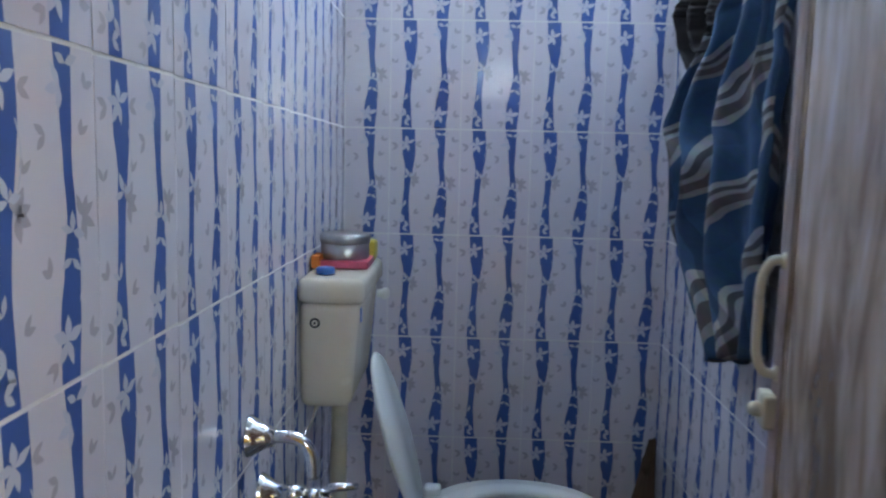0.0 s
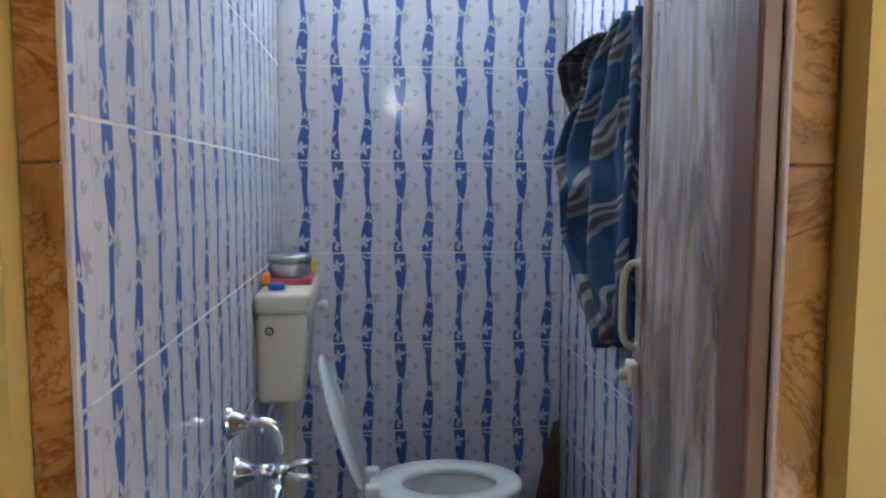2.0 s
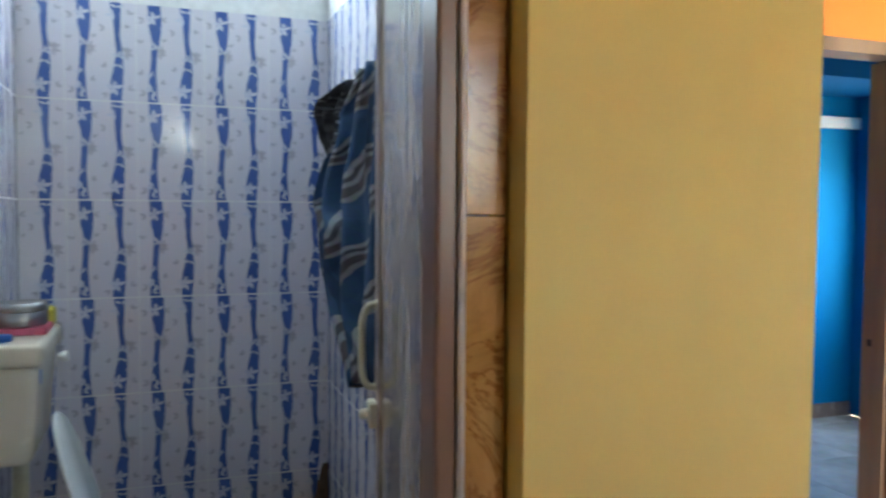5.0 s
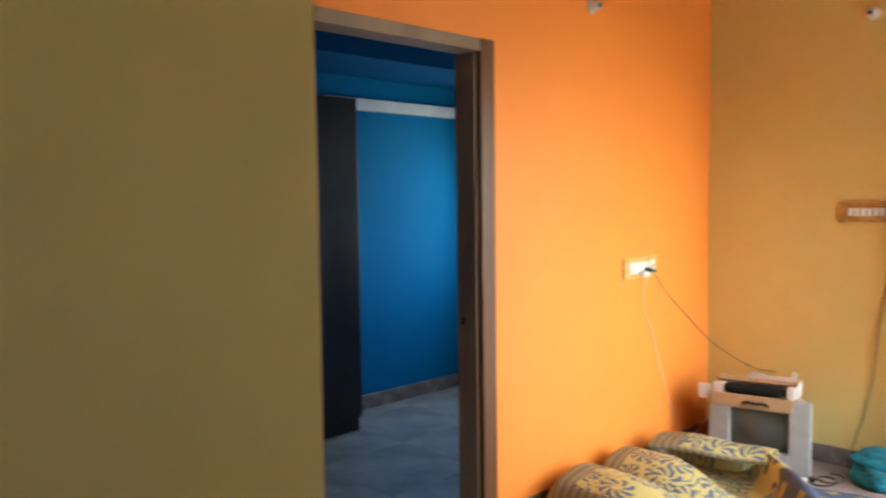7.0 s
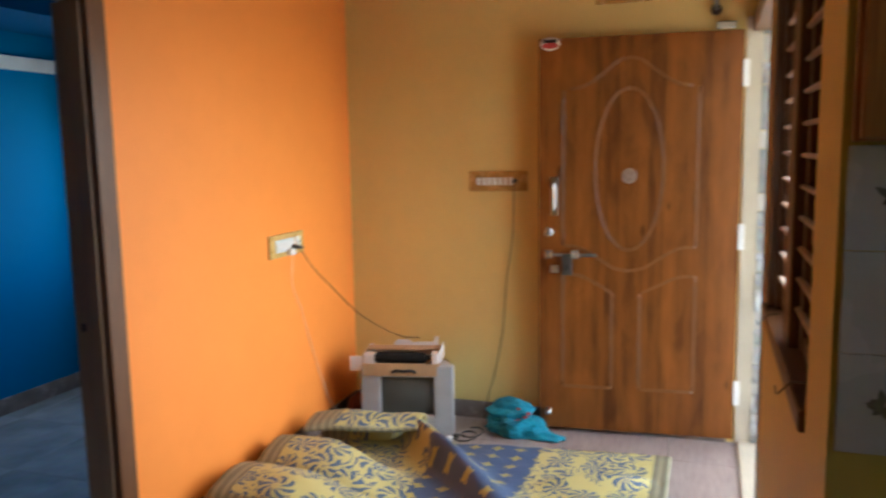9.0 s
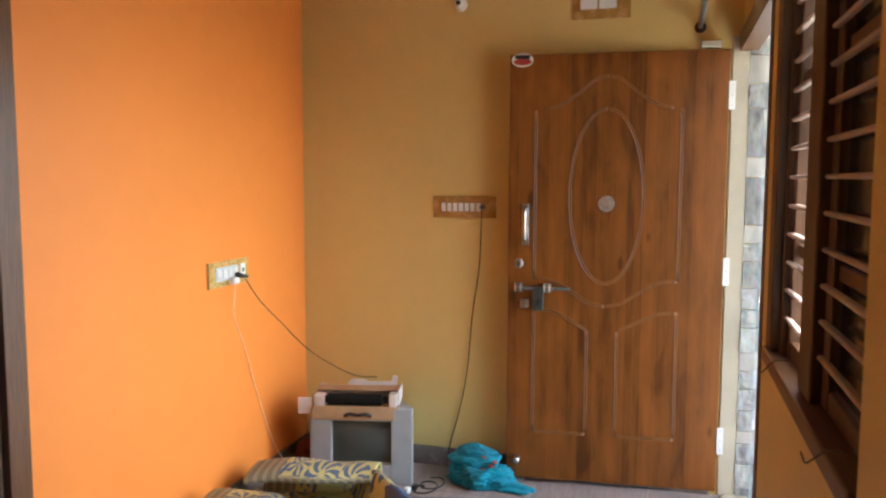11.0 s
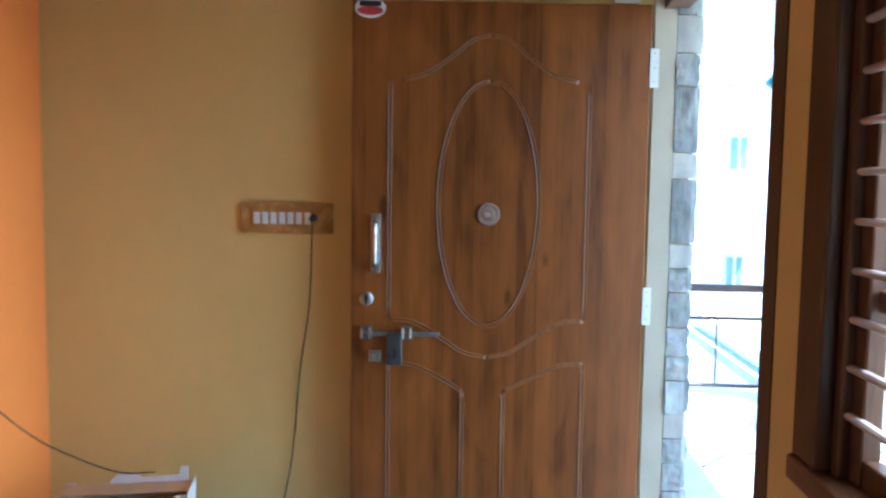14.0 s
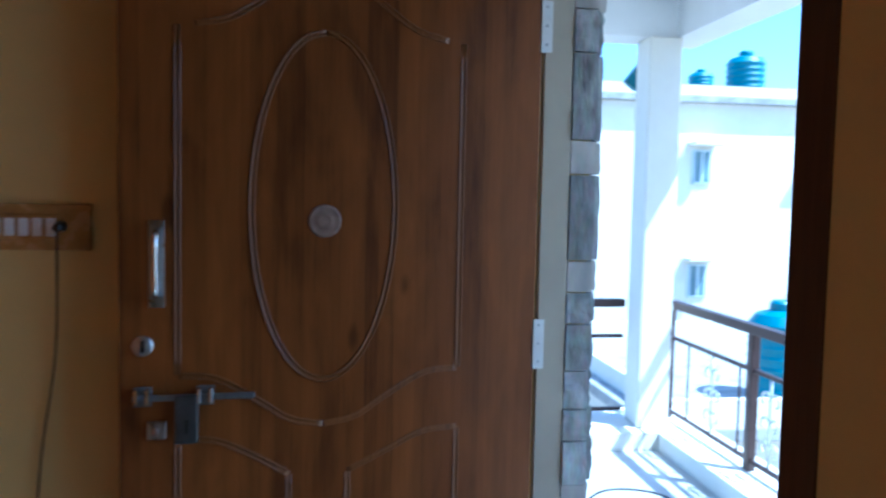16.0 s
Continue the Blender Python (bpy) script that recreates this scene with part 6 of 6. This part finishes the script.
# sprigs: (u, drop from the tile's top, leaf length, directions in degrees, pale 2 or grey 3)
SPRIGS = (
    (0.062, 0.052, 0.027, (95, 170, 235, 285, 20), 2), (0.070, 0.165, 0.022, (20, 110, 200), 2), (0.054, 0.275, 0.020, (70, 150), 2),
    (0.056, 0.325, 0.025, (185, 120, 300), 2), (0.050, 0.352, 0.020, (330, 30), 2), (0.083, 0.180, 0.027, (60, 15, 330, 110, 285), 3),
    (0.022, 0.270, 0.022, (150, 210, 100), 3), (0.034, 0.340, 0.023, (200, 140), 3), (0.096, 0.140, 0.018, (40, 100), 3),
    (0.030, 0.060, 0.022, (160, 215), 3), (0.092, 0.055, 0.020, (20, 330), 3), (0.088, 0.300, 0.020, (15, 60), 3),
    (0.172, 0.048, 0.025, (190, 130, 265), 2), (0.184, 0.022, 0.022, (150, 20), 2), (0.190, 0.205, 0.022, (90, 170, 340), 2),
    (0.186, 0.235, 0.020, (200, 320), 2), (0.172, 0.325, 0.027, (95, 165, 225, 290, 25), 2), (0.212, 0.190, 0.028, (70, 25, 335, 290, 115), 3),
    (0.140, 0.100, 0.020, (160, 220), 3), (0.212, 0.098, 0.020, (30, 80), 3), (0.150, 0.345, 0.022, (190, 240), 3),
    (0.222, 0.330, 0.022, (10, 60), 3), (0.142, 0.250, 0.020, (150, 100), 3), (0.224, 0.045, 0.020, (20, 80), 3), (0.016, 0.150, 0.020, (120, 60), 3),
)
for bu, drop, size, ways, tone in SPRIGS:
    for w in ways:
        grow = 1.18 if tone == 2 else 1.15
        LEAVES.append((bu, TH - drop, grow * size * rl.uniform(0.85, 1.1), grow * size * rl.uniform(0.38, 0.50), math.radians(w + rl.uniform(-8, 8)), tone))
# thin pale arcs on the bands' edges: (u, drop of the top end, drop of the foot, bulge)
ARCS = ((0.086, 0.085, 0.155, 0.008), (0.199, 0.225, 0.285, 0.008))


def tile_mesh(u0, u1, h):
    """A glazed tile cut to u0..u1 and to height h from its foot. x runs along u, z up, the face looks to -y."""
    bm = bmesh.new()
    g, gz = 0.0018, 0.0030
    a, b = u0 + g, u1 - g
    rows = []
    n = 16
    for k in range(n + 1):
        v = k / n
        z = max(min(TH * (1 - v), h - gz), gz)
        e = band_edges(v)
        rows.append([bm.verts.new((min(max(q, a), b), 0, z)) for q in (a, *e, b)])
    for p, q in zip(rows, rows[1:]):
        for i in range(5):
            if (p[i].co - p[i + 1].co).length + (q[i].co - q[i + 1].co).length < 1e-5 or (p[i].co - q[i].co).length < 1e-6:
                continue
            f = bm.faces.new((p[i], q[i], q[i + 1], p[i + 1]))
            f.material_index = i % 2
    bmesh.ops.remove_doubles(bm, verts=bm.verts, dist=1e-5)
    d = 0.007
    back = [bm.verts.new(c) for c in ((a, d, gz), (b, d, gz), (b, d, h - gz), (a, d, h - gz))]
    fr_ = [bm.verts.new(c) for c in ((a, 0.0001, gz), (b, 0.0001, gz), (b, 0.0001, h - gz), (a, 0.0001, h - gz))]
    for i in range(4):
        bm.faces.new((fr_[i], fr_[(i + 1) % 4], back[(i + 1) % 4], back[i]))
    for u, v, ln, wd_, ang, mi in LEAVES:
        pts = leaf_points(u, v, ln, wd_, ang)
        if min(p[0] for p in pts) > a and max(p[0] for p in pts) < b and max(p[1] for p in pts) < h - gz and min(p[1] for p in pts) > gz:
            f = bm.faces.new([bm.verts.new((p[0], -0.0006 if mi == 2 else -0.0004, p[1])) for p in pts])
            f.material_index = mi
    for u, d0, d1, bulge in ARCS:
        if a < u - 0.002 and u + bulge + 0.003 < b and h > TH - 0.001:
            pts = [(u + bulge * math.sin(math.pi * k / 8), TH - d0 - (d1 - d0) * k / 8) for k in range(9)]
            for p, q in zip(pts, pts[1:]):
                f = bm.faces.new([bm.verts.new((x_, -0.0006, z_)) for x_, z_ in ((p[0], p[1]), (q[0], q[1]), (q[0] + 0.0022, q[1]), (p[0] + 0.0022, p[1]))])
                f.material_index = 2
    bmesh.ops.translate(bm, vec=(-u0, 0, 0), verts=bm.verts)
    for f in bm.faces:
        f.normal_update()
        if len(f.verts) > 3 and abs(f.normal.y) > 0.9 and f.normal.y > 0 and f.calc_center_median().y < 0.0005:
            f.normal_flip()
    me = bpy.data.meshes.new("tile")
    bm.to_mesh(me)
    bm.free()
    for m in ("tile_white", "tile_blue", "tile_leaf", "tile_grey"):
        me.materials.append(M[m])
    return me


TILES = {}


def tiles_along(parent, start, step_dir, turn, first, length):
    """Rows of tiles from start; first: width of the cut tile that begins the run (its right part)."""
    cols = [(TW - first, TW)] if first > 0.01 else []
    done = first
    while done < length - 0.005:
        cols.append((0, min(TW, length - done)))
        done += TW
    for row in range(6):
        pos = 0.0
        for u0, u1 in cols:
            key = (round(u0, 4), round(u1, 4))
            if key not in TILES:
                TILES[key] = tile_mesh(u0, u1, TH)
            p = Vector(start) + Vector(step_dir) * pos + Vector((0, 0, row * TH))
            shared_piece("tile", TILES[key], parent, p, turn)
            pos += u1 - u0


tiles_along(wall_bb, (0.0, 0.0, 0), (1, 0, 0), 0.0, 0.16, BR)
tiles_along(wall_bl, (0.0, -2.205, 0.02), (0, 1, -0.010), math.pi / 2, 0.105, 2.205)
tiles_along(wall_br, (BR, 0.0, 0), (0, -1, 0), -math.pi / 2, 0.09, 2.12)

# kitchen tiles with flower prints
for r in range(3):
    for c in range(6):
        y1 = YS - 0.01 - 0.3 * c
        bm = box(KX - 0.007, KX, y1 - 0.298, y1, 1.035 + 0.172 * r, 1.035 + 0.172 * (r + 1) - 0.002, 0.001, 1)
        tl_ = part("tile", bm, M["kitchen_tile"], wall_k)
        if r != 1:
            fb = bmesh.new()
            rf = random.Random(r * 10 + c)
            for k in range(9):
                ang = rf.uniform(0, 6.28)
                pts = leaf_points(0, 0, rf.uniform(0.018, 0.036), 0.014, ang)
                fb.faces.new([fb.verts.new((KX - 0.0085 - 0.0003 * k, y1 - 0.07 - p[0], 1.035 + 0.172 * r + 0.085 + p[1])) for p in pts])
            part("flower_print", fb, M["flower"], tl_)
